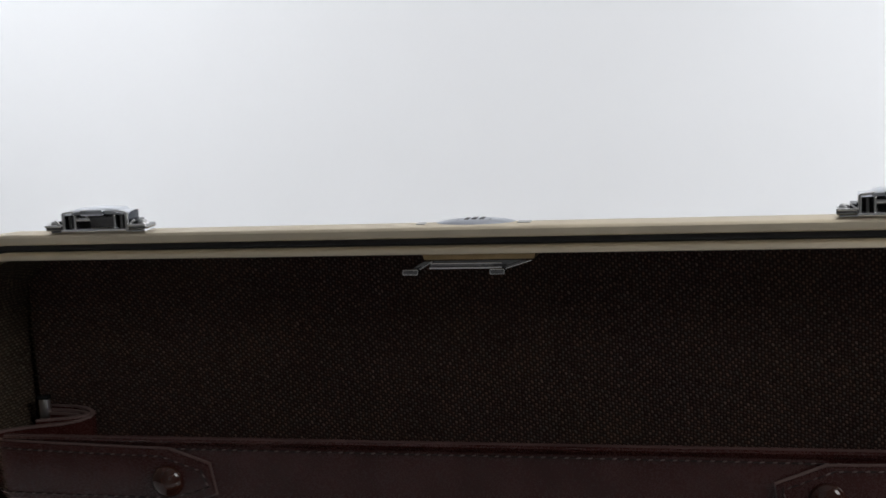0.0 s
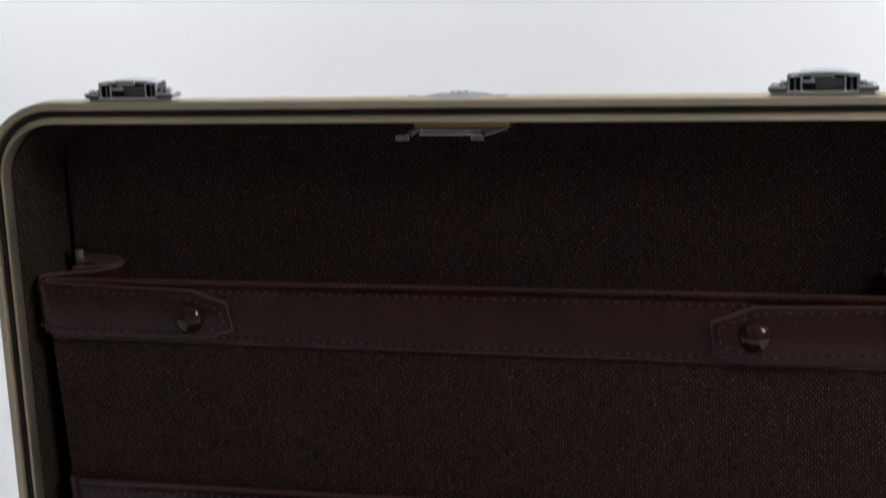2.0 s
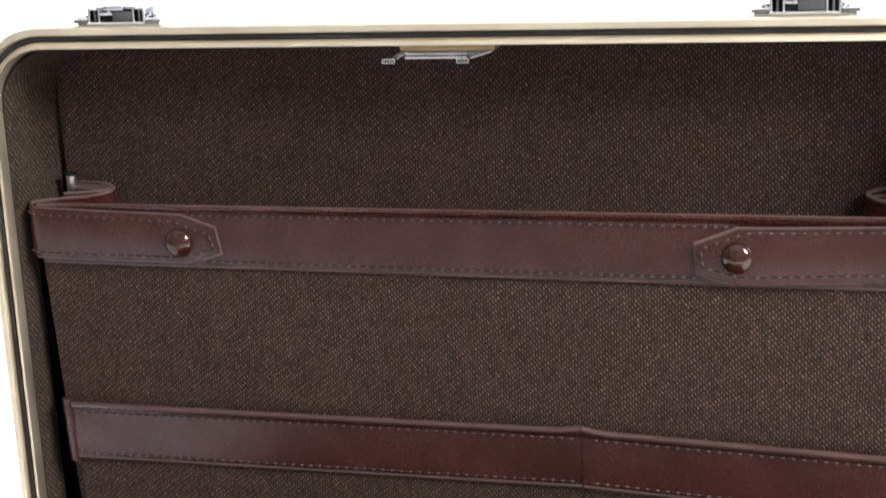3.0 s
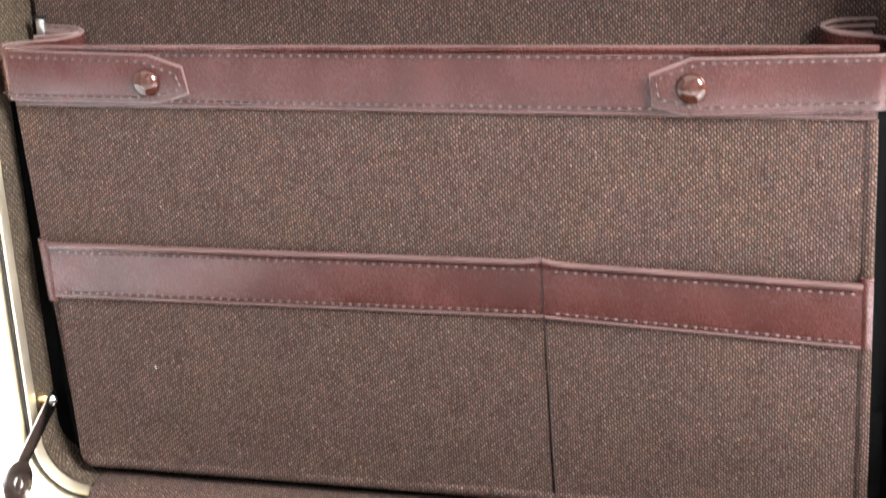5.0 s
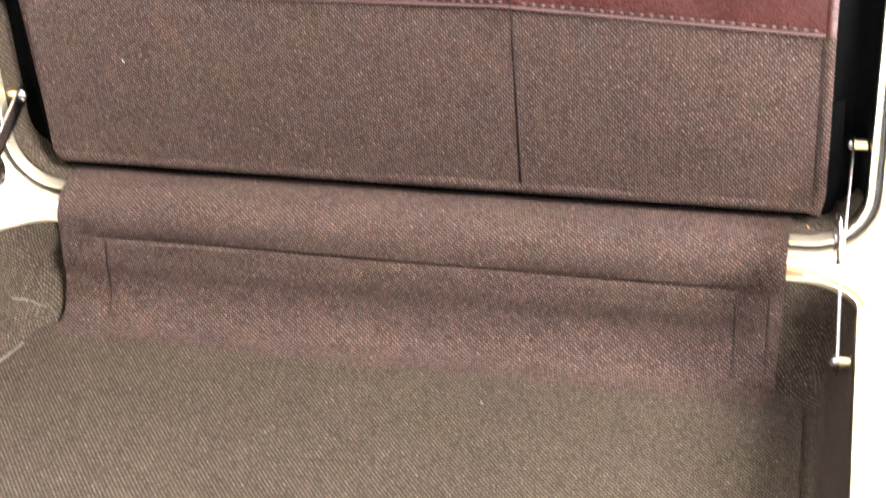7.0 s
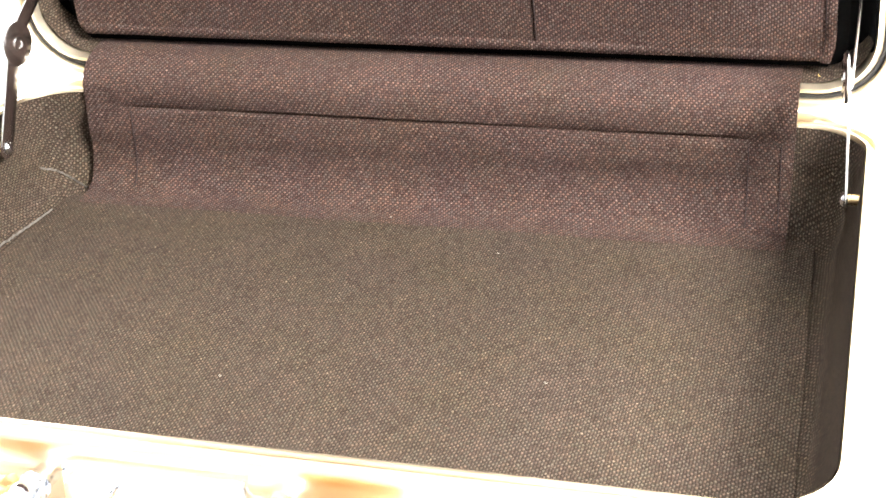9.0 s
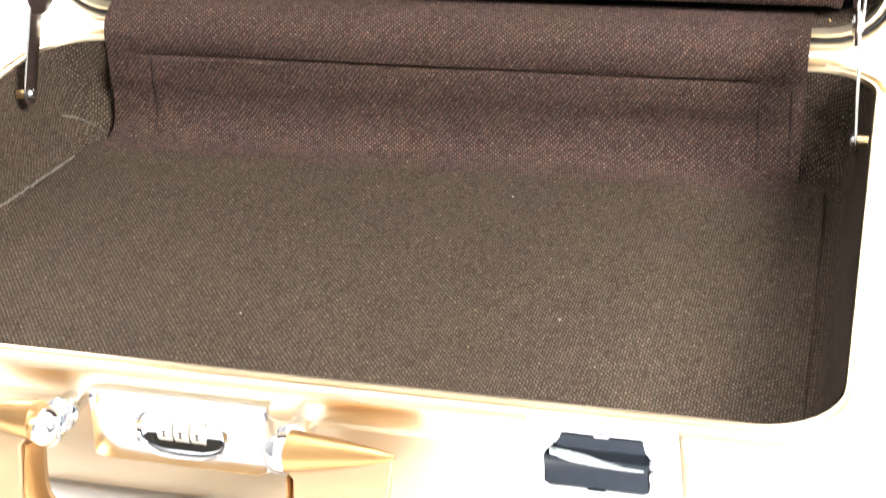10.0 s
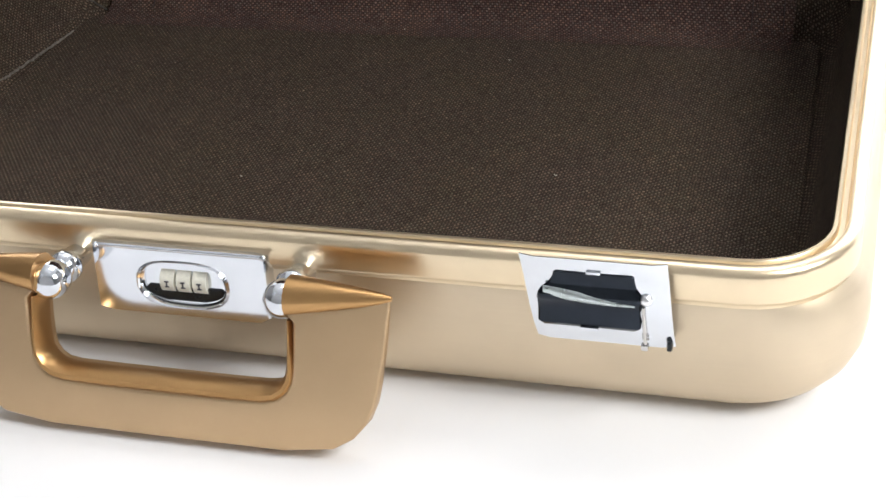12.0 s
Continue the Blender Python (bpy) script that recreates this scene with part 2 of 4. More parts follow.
def rod(bm, p0, p1, r0, r1=None, seg=16):
    p0, p1 = Vector(p0), Vector(p1)
    d = p1 - p0
    m = Matrix.Translation((p0 + p1) / 2) @ d.to_track_quat("Z", "Y").to_matrix().to_4x4()
    bmesh.ops.create_cone(bm, cap_ends=True, segments=seg, radius1=r0, radius2=r0 if r1 is None else r1, depth=d.length, matrix=m)


def turned(bm, profile, matrix, seg=24):
    """A turned body: profile of (radius, height) round the local z axis."""
    loops = []
    for r, h in profile:
        loops.append([matrix @ Vector((r * math.cos(2 * math.pi * i / seg), r * math.sin(2 * math.pi * i / seg), h)) for i in range(seg)])
    loft(bm, loops, cap_start=True, cap_end=True)


def sheet(bm, f, us, vs, thick, normal=(0, 0, 1)):
    """A cloth or leather sheet: points f(u, v), given thickness along the normal."""
    n = Vector(normal) * thick
    layer = bm.loops.layers.uv.verify()
    top = [[bm.verts.new(f(u, v)) for u in us] for v in vs]
    low = [[bm.verts.new(Vector(f(u, v)) - n) for u in us] for v in vs]
    nu, nv = len(us), len(vs)
    for j in range(nv - 1):
        for i in range(nu - 1):
            bm.faces.new((top[j][i], top[j][i + 1], top[j + 1][i + 1], top[j + 1][i]))
            bm.faces.new((low[j + 1][i], low[j + 1][i + 1], low[j][i + 1], low[j][i]))
    for i in range(nu - 1):
        bm.faces.new((low[0][i], low[0][i + 1], top[0][i + 1], top[0][i]))
        bm.faces.new((top[-1][i], top[-1][i + 1], low[-1][i + 1], low[-1][i]))
    for j in range(nv - 1):
        bm.faces.new((top[j][0], top[j + 1][0], low[j + 1][0], low[j][0]))
        bm.faces.new((low[j][-1], low[j + 1][-1], top[j + 1][-1], top[j][-1]))
    bmesh.ops.recalc_face_normals(bm, faces=bm.faces[:])


def spread(a, b, n):
    return [a + (b - a) * i / n for i in range(n + 1)]


def outline(bm, pts, z0, z1, bevel=0.0):
    """A flat piece cut to an outline in x and y, from z0 to z1."""
    a = [bm.verts.new((x, y, z0)) for x, y in pts]
    b = [bm.verts.new((x, y, z1)) for x, y in pts]
    bm.faces.new(a[::-1]), bm.faces.new(b)
    n = len(pts)
    for i in range(n):
        j = (i + 1) % n
        bm.faces.new((a[i], a[j], b[j], b[i]))
    bmesh.ops.recalc_face_normals(bm, faces=bm.faces[:])
    if bevel:
        bmesh.ops.bevel(bm, geom=bm.edges[:], offset=bevel, segments=2, affect="EDGES", profile=0.6)


# ---- the room: white table paper swept up to a backdrop, unseen walls and ceiling ----
def room():
    prof = [(-0.46, 0.0), (0.0, 0.0), (0.95, 0.0)] + [(0.95 + 0.35 * math.sin(radians(a)), 0.35 - 0.35 * math.cos(radians(a))) for a in range(10, 91, 10)] + [(1.3, 2.0)]
    bm = bmesh.new()
    loft(bm, [[(x, y, z) for x in (-1.7, 1.7)] for y, z in prof] , closed=False)
    loft(bm, [[(x, y + (0.01 if z > 0.2 else 0), z - 0.012) for x in (-1.7, 1.7)] for y, z in prof], closed=False)
    tagged(part("backdrop", bm, PAPER), "white seamless paper sweep under and behind the case", "backdrop", kind="structure")
    # unseen closing surfaces; their tones steer bounce light and reflections on the case
    for name, box, mat in (("wall_west", (-1.9, -1.8, -2.2, 1.6, -0.9, 2.2), GREY), ("wall_east", (1.8, 1.9, -2.2, 1.6, -0.9, 2.2), GREY),
                           ("wall_north", (-1.8, 1.8, 1.5, 1.6, -0.9, 2.2), PAINT), ("wall_south", (-1.8, 1.8, -2.2, -2.1, -0.9, 2.2), PALE),
                           ("ceiling", (-1.9, 1.9, -2.2, 1.6, 2.2, 2.3), PAINT), ("floor", (-1.9, 1.9, -2.2, 1.6, -1.0, -0.9), DARK_WALL)):
        bm = bmesh.new()
        block(bm, *box)
        tagged(part(name, bm, mat, smooth=False), "unseen plain room surface, its tone set for bounce and reflections", name.split("_")[0], kind="structure")
    bm = bmesh.new()
    block(bm, -1.7, 1.7, -0.48, 1.3, -0.06, -0.014, 0.004)
    tagged(part("table_top", bm, PAINT), "white table top under the paper sweep", "table", kind="structure")


room()

# ---- the briefcase ----
HX, CY, RAD = 0.2265, 0.1618, 0.036          # half width, middle of the depth, corner radius outside
HY = 0.1633
D, ZR = 0.3236, 0.0643                      # hinge line and rim height of the base
LEAN = radians(-3.77)
LID = Matrix(((1, 0, 0, 0), (0, math.sin(LEAN), -math.cos(LEAN), D), (0, math.cos(LEAN), math.sin(LEAN), ZR + 0.004), (0, 0, 0, 1)))
# lid places: x, height above the hinge, and how far in front of the rim plane

case = tagged(new("briefcase"), "open champagne-gold aluminium attache case with brown cloth lining, on white paper", "briefcase")


def swept(bm, profile, hx, hy, r, cx, cy, closed=True):
    loft(bm, [ring(hx - d, hy - d, max(r - d, 0.005), cx, cy, z) for d, z in profile], loop_back=closed)


def thicker_back(bm, inset, by):
    """Moves the inner edge along the hinge side forward."""
    for v in bm.verts:
        if v.co.y > CY + 0.10 and v.co.y < CY + HY - inset or (v.co.y > CY + 0.10 and abs(v.co.x) < HX - 0.03 and v.co.y < CY + HY - inset):
            k = min(1.0, (v.co.y - CY - 0.10) / 0.04)
            v.co.y -= by * k
            v.co.z -= 0.0012 * k


def base():
    bm = bmesh.new()
    prof = [(0.0022, 0.0505), (0.0018, 0.046), (0.0022, 0.038), (0.0032, 0.029), (0.0045, 0.0205), (0.0068, 0.0130), (0.0098, 0.0070),
            (0.0140, 0.0030), (0.0200, 0.0011), (0.0300, 0.0005)]
    belly = (0.0, 0.0040, 0.0064, 0.0074, 0.0074, 0.0064, 0.0044, 0.0022, 0.0008, 0.0)
    loops = [ring(HX - d + b, HY - d, RAD - d * 0.5, 0, CY, z, 14) for (d, z), b in zip(prof, belly)]
    loft(bm, loops, cap_end=True)
    part("base_shell", bm, GOLD, case, "champagne aluminium lower shell with rounded corners")
    bm = bmesh.new()
    prof = [(0.0095, 0.0560), (0.0095, 0.0638), (0.0091, 0.0645), (0.0080, 0.0645), (0.0075, 0.0640), (0.0072, 0.0626), (0.0056, 0.0626), (0.0052, 0.0642), (0.0047, 0.0650),
            (0.0035, 0.0651), (0.0018, 0.0648), (0.0006, 0.0639), (0.0, 0.0622), (0.0, 0.0535), (0.0005, 0.0522), (0.0016, 0.0515),
            (0.0020, 0.0500), (0.0040, 0.0495), (0.0085, 0.0495)]
    swept(bm, prof, HX, HY, RAD, 0, CY)
    thicker_back(bm, 0.0050, 0.0045)
    part("base_rim", bm, GOLD_RIM, case, "extruded gold frame round the lower shell")
    bm = bmesh.new()
    prof = [(0.0097, 0.0630), (0.0110, 0.0520), (0.0132, 0.0400), (0.0155, 0.0280), (0.0182, 0.0170), (0.0215, 0.0100), (0.0260, 0.0068)]
    loops = [ring(HX - d, HY - d, RAD - d * 0.6, 0, CY, z, 12) for d, z in prof]
    loft(bm, loops, cap_end=True)
    for v in bm.verts:
        if v.co.z < 0.048 and v.co.y > CY + 0.10:
            v.co.y += 0.0045 * min(1.0, (v.co.y - CY - 0.10) / 0.04)
        elif v.co.z > 0.045 and v.co.y > CY + 0.10:
            k = min(1.0, (v.co.y - CY - 0.10) / 0.04)
            v.co.y -= 0.0045 * k * min(1.0, (v.co.z - 0.045) / 0.01)
            v.co.z -= 0.0012 * k
    part("base_lining", bm, CLOTH_FLOOR, case, "brown woven cloth lining of the lower shell")
    # the stiff floor board, covered in the same cloth
    bm = bmesh.new()
    loft(bm, [ring(0.1975, 0.1390, 0.012, 0, 0.1580, z, 6) for z in (0.0060, 0.0088)] + [ring(0.1968, 0.1383, 0.0115, 0, 0.1580, 0.0095, 6)], cap_start=True, cap_end=True)
    for v in bm.verts:
        if v.co.x > 0:
            v.co.x += 0.0045 * (0.285 - v.co.y) / 0.2
    board = part("floor_board", bm, CLOTH_FLOOR, case, "cloth-covered floor board with worn edge")
    # frayed edge of the board, and the frayed fold of the lining in the corner behind it
    corner = [Vector(q) for q in ((-0.2099, 0.2895, 0.0255), (-0.2056, 0.2980, 0.0208), (-0.1990, 0.3022, 0.0145), (-0.1918, 0.3024, 0.0098))]
    edge = [Vector((-0.1962 - 0.0078 * (0.272 - y) / 0.057, y, 0.0100)) for y in spread(0.272, 0.208, 6)]
    for seed, path, label in ((0.0, edge, "pale frayed edge of the board"), (7.0, corner, "pale frayed fold of the lining")):
        n = 6 * (len(path) - 1)
        bm = bmesh.new()
        rows = []
        for i in range(n + 1):
            k = min(int(i / 6), len(path) - 2)
            c = path[k].lerp(path[k + 1], i / 6 - k)
            c.x += 0.0012 * noise.noise(Vector((3 + seed, i * 0.7, 0)))
            c.z += 0.0007 * noise.noise(Vector((5 + seed, i * 0.9, 0)))
            w = max(0.00006, 0.00024 + 0.0009 * noise.noise(Vector((seed, i * 0.83, 0))))
            rows.append([c + Vector((-w, 0, -0.0008)), c + Vector((-w, 0, 0.0)), c + Vector((0, -w * 0.3, 0.0005)), c + Vector((w, 0, 0.0001)), c + Vector((w, 0, -0.0008))])
        loft(bm, rows, cap_start=True, cap_end=True)
        part("worn_edge", bm, WORN, board, label)


def hinge_flap():
    prof = [(0.2840, 0.0098), (0.2905, 0.0101), (0.2960, 0.0108), (0.3005, 0.0128), (0.3045, 0.0160), (0.3076, 0.0225), (0.3090, 0.0300), (0.3092, 0.0360), (0.3084, 0.0400),
            (0.3090, 0.0440), (0.3092, 0.0490), (0.3095, 0.0530), (0.3110, 0.0548), (0.3094, 0.0566), (0.3092, 0.0610), (0.3096, 0.0660), (0.3116, 0.0710),
            (0.3155, 0.0755), (0.3215, 0.0790), (0.3280, 0.0808), (0.3350, 0.0815), (0.3480, 0.0815)]
    lengths = [0.0]
    for (a, b), (c, d) in zip(prof, prof[1:]):
        lengths.append(lengths[-1] + math.hypot(c - a, d - b))
    crease = 12

    def edge(v):
        """How far the side edges lean out with height."""
        z = prof[v][1]
        return -0.1875, 0.1830 + 0.0018 * min(1, max(0, (z - 0.010) / 0.06))

    bm = bmesh.new()
    layer = bm.loops.layers.uv.verify()
    cols = spread(0, 1, 26)
    grid, under = [], []
    for j, (y, z) in enumerate(prof):
        x0, x1 = edge(j)
        row, low = [], []
        for c in cols:
            x = x0 + (x1 - x0) * c
            inside = min(1, max(0, (x + 0.172) / 0.01)) * min(1, max(0, (0.164 - x) / 0.01))
            dy = 0.0 if j != crease else -0.0016 * (1 - inside)
            wave = 0.0009 * noise.noise(Vector((x * 14, j * 0.35, 0)))
            row.append(bm.verts.new((x, y + dy + wave, z)))
            low.append(bm.verts.new((x, y + dy + wave + 0.0011, z - 0.0006)))
        grid.append(row), under.append(low)
    n = len(cols)
    for j in range(len(prof) - 1):
        for i in range(n - 1):
            for rows, flip in ((grid, False), (under, True)):
                vs = (rows[j][i], rows[j][i + 1], rows[j + 1][i + 1], rows[j + 1][i])
                f = bm.faces.new(vs[::-1] if flip else vs)
        for i in (0, n - 1):
            bm.faces.new((grid[j][i], grid[j + 1][i], under[j + 1][i], under[j][i]))
    for j in (0, len(prof) - 1):
        for i in range(n - 1):
            bm.faces.new((grid[j][i], grid[j][i + 1], under[j][i + 1], under[j][i]))
    bmesh.ops.recalc_face_normals(bm, faces=bm.faces[:])
    place = {}
    for rows in (grid, under):
        for j, row in enumerate(rows):
            for v in row:
                place[v] = (lengths[j], v.co.x)
    for f in bm.faces:
        for lp in f.loops:
            lp[layer].uv = place[lp.vert]
    flap = part("hinge_flap", bm, CLOTH, case, "soft brown cloth flap bridging base and lid", uv=False)
    for x in (-0.1615, 0.1628, 0.1782):
        bm = bmesh.new()
        rows = []
        for j, (y, z) in enumerate(prof[3:crease]):
            wave = 0.0009 * noise.noise(Vector((x * 14, (j + 3) * 0.35, 0)))
            rows.append([(x - 0.00022, y + wave - 0.00045, z + 0.0003), (x + 0.00022, y + wave - 0.00045, z + 0.0003), (x + 0.00025, y + wave + 0.0006, z), (x - 0.00025, y + wave + 0.0006, z)])
        loft(bm, rows, cap_start=True, cap_end=True)
        part("seam", bm, HOLE, flap, "thin dark stitched seam")


def wider(bm):
    """The lid's far side stands out a little."""
    for v in bm.verts:
        if v.co.x > 0.15:
            v.co.x += 0.0020


def lid():
    hy, cy = HY, D - 0.1618
    bm = bmesh.new()
    prof = [(0.0022, -0.0110), (0.0024, -0.0250), (0.0036, -0.0350), (0.0070, -0.0430), (0.0130, -0.0485), (0.0220, -0.0505)]
    loft(bm, [ring(HX - d, hy - d, RAD - d * 0.5, 0, cy, z, 14) for d, z in prof], cap_end=True)
    wider(bm)
    part("lid_shell", bm, GOLD, case, "champagne aluminium upper shell", LID)
    bm = bmesh.new()
    # outer lip, groove, inner lip
    prof = [(0.0102, -0.0120), (0.0102, 0.0001), (0.0099, 0.0009), (0.0091, 0.0007), (0.0078, -0.0004), (0.0071, -0.0014), (0.0071, -0.0045), (0.0040, -0.0045),
            (0.0040, 0.0006), (0.0035, 0.0014), (0.0010, 0.0014), (0.0002, 0.0006), (0.0, -0.0010), (0.0, -0.0105), (0.0018, -0.0120)]
    swept(bm, prof, HX, hy, RAD, 0, cy)
    wider(bm)
    part("lid_rim", bm, LID_RIM_LIT, case, "extruded gold frame round the lid", LID)
    # polished strip added on the inner lip beside the groove, pale for its highlight
    bm = bmesh.new()
    swept(bm, [(0.0072, -0.0012), (0.0083, -0.0001), (0.0090, 0.0005), (0.0088, 0.0000), (0.0076, -0.0013)], HX, hy, RAD, 0, cy)
    wider(bm)
    part("rim_glint", bm, RIM_GLINT, case, "pale strip added for the highlight along the lid frame's inner lip", LID)
    bm = bmesh.new()
    prof = [(0.0070, -0.0046), (0.0070, -0.0022), (0.0063, -0.0016), (0.0050, -0.0016), (0.0042, -0.0022), (0.0042, -0.0046)]
    swept(bm, prof, HX, hy, RAD, 0, cy)
    wider(bm)
    part("rim_gasket", bm, RUBBER, case, "black rubber seal in the lid frame", LID)
    bm = bmesh.new()
    prof = [(0.0104, -0.0055), (0.0118, -0.0120), (0.0132, -0.0260), (0.0148, -0.0370), (0.0165, -0.0455)]
    loft(bm, [ring(HX - d, hy - d, RAD - d * 0.6, 0, cy, z, 12) for d, z in prof], cap_end=True)
    wider(bm)
    part("lid_lining", bm, CLOTH_FLOOR, case, "brown woven cloth lining of the lid", LID)
    bm = bmesh.new()
    # its upper edge runs into the lid's top wall
    loft(bm, [ring(0.2068, hy - 0.0205, 0.010, 0, cy + 0.0046, z, 6) for z in (-0.0450, -0.0422)] + [ring(0.2061, hy - 0.0207, 0.0095, 0, cy + 0.0046, -0.0412, 6)], cap_end=True)
    part("back_board", bm, CLOTH, case, "cloth-covered stiff board in the lid", LID)
    # hinge knuckles behind the two frames
    bm = bmesh.new()
    for x0, x1 in ((-0.19, -0.08), (-0.079, 0.079), (0.08, 0.19)):
        rod(bm, (x0, 0.3290, 0.0660), (x1, 0.3290, 0.0660), 0.0024, seg=12)
    part("hinge", bm, BRASS, case, "gold hinge joining base and lid")


base()
hinge_flap()
lid()


# ---- the organiser in the lid ----
U0, U1, V0, V1 = -0.2050, 0.1985, 0.0175, 0.2430


def depth(u, v):
    """How far the organiser's front lies behind the rim plane."""
    s = (v - V0) / (V1 - V0)
    return 0.0125 * (1 - s) ** 2 + 2 * s * (1 - s) * (0.00265 - 0.0443 * u) + s * s * (0.0055 - 0.020 * u)


def org(u, v, lift=0.0):
    return Vector((u, v, lift - depth(u, v)))


def edges(v):
    s = (v - V0) / (V1 - V0)
    corner = 0.0045 * max(0.0, 1 - (v - V0) / 0.009) ** 2
    return -0.1975 - 0.0098 * s + corner, 0.1995 - 0.002 * s - corner * 0.5


def stitches(rows, parent, lift, thread=True):
    """Rows of single stitches sunk in pricked slits: each row from (u, v) to (u, v)."""
    for name, size, mat, label in (("stitching", (0.00115, 0.00038, 0.00056), THREAD, "brown thread stitches"), ("pricked_slit", (0.0021, 0.00034, 0.00038), HOLE, "dark pricked slits")):
        if name == "stitching" and not thread:
            continue
        bm = bmesh.new()
        for (u0, v0), (u1, v1) in rows:
            length = math.hypot(u1 - u0, v1 - v0)
            n = max(2, int(length / 0.0044))
            du, dv = (u1 - u0) / length, (v1 - v0) / length
            for i in range(n):
                t = (i + (0.5 if name == "stitching" else 0.15)) / n
                uu = u0 + (u1 - u0) * t
                c = org(uu, v0 + (v1 - v0) * t, lift(uu) if callable(lift) else lift)
                ang = math.atan2(dv, du) + (0.16 if name == "stitching" else 0.0)
                m = Matrix.Translation(c) @ Matrix.Rotation(ang, 4, "Z") @ Matrix.Diagonal((*size, 1))
                bmesh.ops.create_icosphere(bm, subdivisions=1, radius=1.0, matrix=m)
        ob = part(name, bm, mat, parent, label, LID)
        ob["kind"] = "stuff"


def organiser():
    bm = bmesh.new()
    us, vs = spread(0, 1, 24), spread(V0, V0 + 0.009, 4) + spread(V0 + 0.009, V1 - 0.004, 24)[1:]

    def front(c, v):
        a, b = edges(v)
        return org(a + (b - a) * c, v, 0.0)
    sheet(bm, front, us, vs, 0.0022)
    panel = part("document_organizer", bm, CLOTH, case, "brown cloth document organizer with leather trims", LID)
    # side and bottom gussets, folded like bellows; their black also holds the gaps' shade
    for name, at, sgn in (("gusset_shade", 0, 1), ("gusset_shade", 1, -1)):
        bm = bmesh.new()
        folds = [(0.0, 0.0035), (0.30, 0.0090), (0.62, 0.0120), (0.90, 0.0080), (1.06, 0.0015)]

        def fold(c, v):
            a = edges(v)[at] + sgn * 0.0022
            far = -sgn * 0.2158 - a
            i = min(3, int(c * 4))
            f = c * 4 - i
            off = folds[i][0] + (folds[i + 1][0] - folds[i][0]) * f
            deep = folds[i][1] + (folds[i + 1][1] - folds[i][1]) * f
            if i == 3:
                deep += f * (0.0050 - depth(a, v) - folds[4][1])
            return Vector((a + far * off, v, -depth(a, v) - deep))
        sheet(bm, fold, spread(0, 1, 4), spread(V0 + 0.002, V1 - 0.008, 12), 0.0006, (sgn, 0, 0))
        part(name, bm, GAP_SHADE_CLOTH, panel, "black bellows cloth and gap shade at the organizer's side", LID)
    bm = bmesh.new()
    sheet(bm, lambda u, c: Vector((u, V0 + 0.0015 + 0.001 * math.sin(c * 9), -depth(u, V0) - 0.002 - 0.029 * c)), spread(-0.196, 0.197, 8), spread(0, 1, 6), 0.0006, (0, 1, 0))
    part("gusset_shade", bm, GAP_SHADE_CLOTH, panel, "black bellows cloth and gap shade under the organizer", LID)

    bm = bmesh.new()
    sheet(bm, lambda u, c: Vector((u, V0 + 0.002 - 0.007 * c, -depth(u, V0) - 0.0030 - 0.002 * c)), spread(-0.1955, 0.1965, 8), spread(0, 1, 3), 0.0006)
    part("gusset_shade", bm, GAP_SHADE_CLOTH, panel, "black sheet of cloth and gap shade below the organizer's hem", LID)

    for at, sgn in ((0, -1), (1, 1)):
        # the black goes on round the foot corners, filling in the gap's shade
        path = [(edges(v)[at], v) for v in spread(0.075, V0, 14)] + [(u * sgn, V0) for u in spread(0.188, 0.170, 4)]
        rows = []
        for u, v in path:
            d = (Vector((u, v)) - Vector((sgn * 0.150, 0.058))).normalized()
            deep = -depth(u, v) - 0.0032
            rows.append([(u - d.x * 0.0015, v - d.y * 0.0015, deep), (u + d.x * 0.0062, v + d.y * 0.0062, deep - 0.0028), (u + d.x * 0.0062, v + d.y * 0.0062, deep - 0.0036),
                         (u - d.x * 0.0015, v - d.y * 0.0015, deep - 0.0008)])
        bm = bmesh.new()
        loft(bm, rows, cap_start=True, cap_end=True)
        part("gusset_shade", bm, GAP_SHADE_CLOTH, panel, "black strip for the shaded gap round the organizer's foot corner", LID)

    def band(name, ua, ub, top, low, lift, thick, roll=0.0011, label=""):
        """A leather band with a rolled upper edge; top and low give its edges at ua and ub."""
        bm = bmesh.new()
        rows = []
        prof = [(0.0, 0.0), (0.04, 0.9), (0.12, 1.0), (0.35, 1.0), (0.6, 1.0), (0.84, 1.0), (0.885, 1.0), (0.905, 1.25), (0.93, 1.9), (0.965, 2.2), (0.99, 1.7), (1.0, 0.2)]
        n = 28
        for i in range(n + 1):
            c = i / n
            u = ua + (ub - ua) * c
            t, b = top[0] + (top[1] - top[0]) * c, low[0] + (low[1] - low[0]) * c
            pts = [org(u, b + (t - b) * s, lift + thick * h) for s, h in prof]
            pts += [org(u, t, lift - 0.001), org(u, b, lift - 0.0006)]
            rows.append(pts)
        loft(bm, rows, closed=True, cap_start=True, cap_end=True)
        ob = part(name, bm, LEATHER, panel, label or "oxblood leather band with rolled edge", LID)
        for where, rad, lift2 in (("t", 0.0013, 0.0012), ("b", 0.0009, 0.0004)):
            bm = bmesh.new()
            rows = []
            for i in range(n + 1):
                c = i / n
                u = ua + (ub - ua) * c
                v = top[0] + (top[1] - top[0]) * c - 0.0010 if where == "t" else low[0] + (low[1] - low[0]) * c + 0.0007
                if where == "t" and name == "pocket_band":
                    v += 0.0016 * max(0, 1 - abs(u - 0.0544) / 0.012) ** 2
                rows.append([org(u, v + rad * 1.15 * math.cos(a), lift + lift2 + rad * math.sin(a)) for a in (0, 0.785, 1.571, 2.356, 3.142, 3.927, 4.712, 5.498)])
            loft(bm, rows, cap_start=True, cap_end=True)
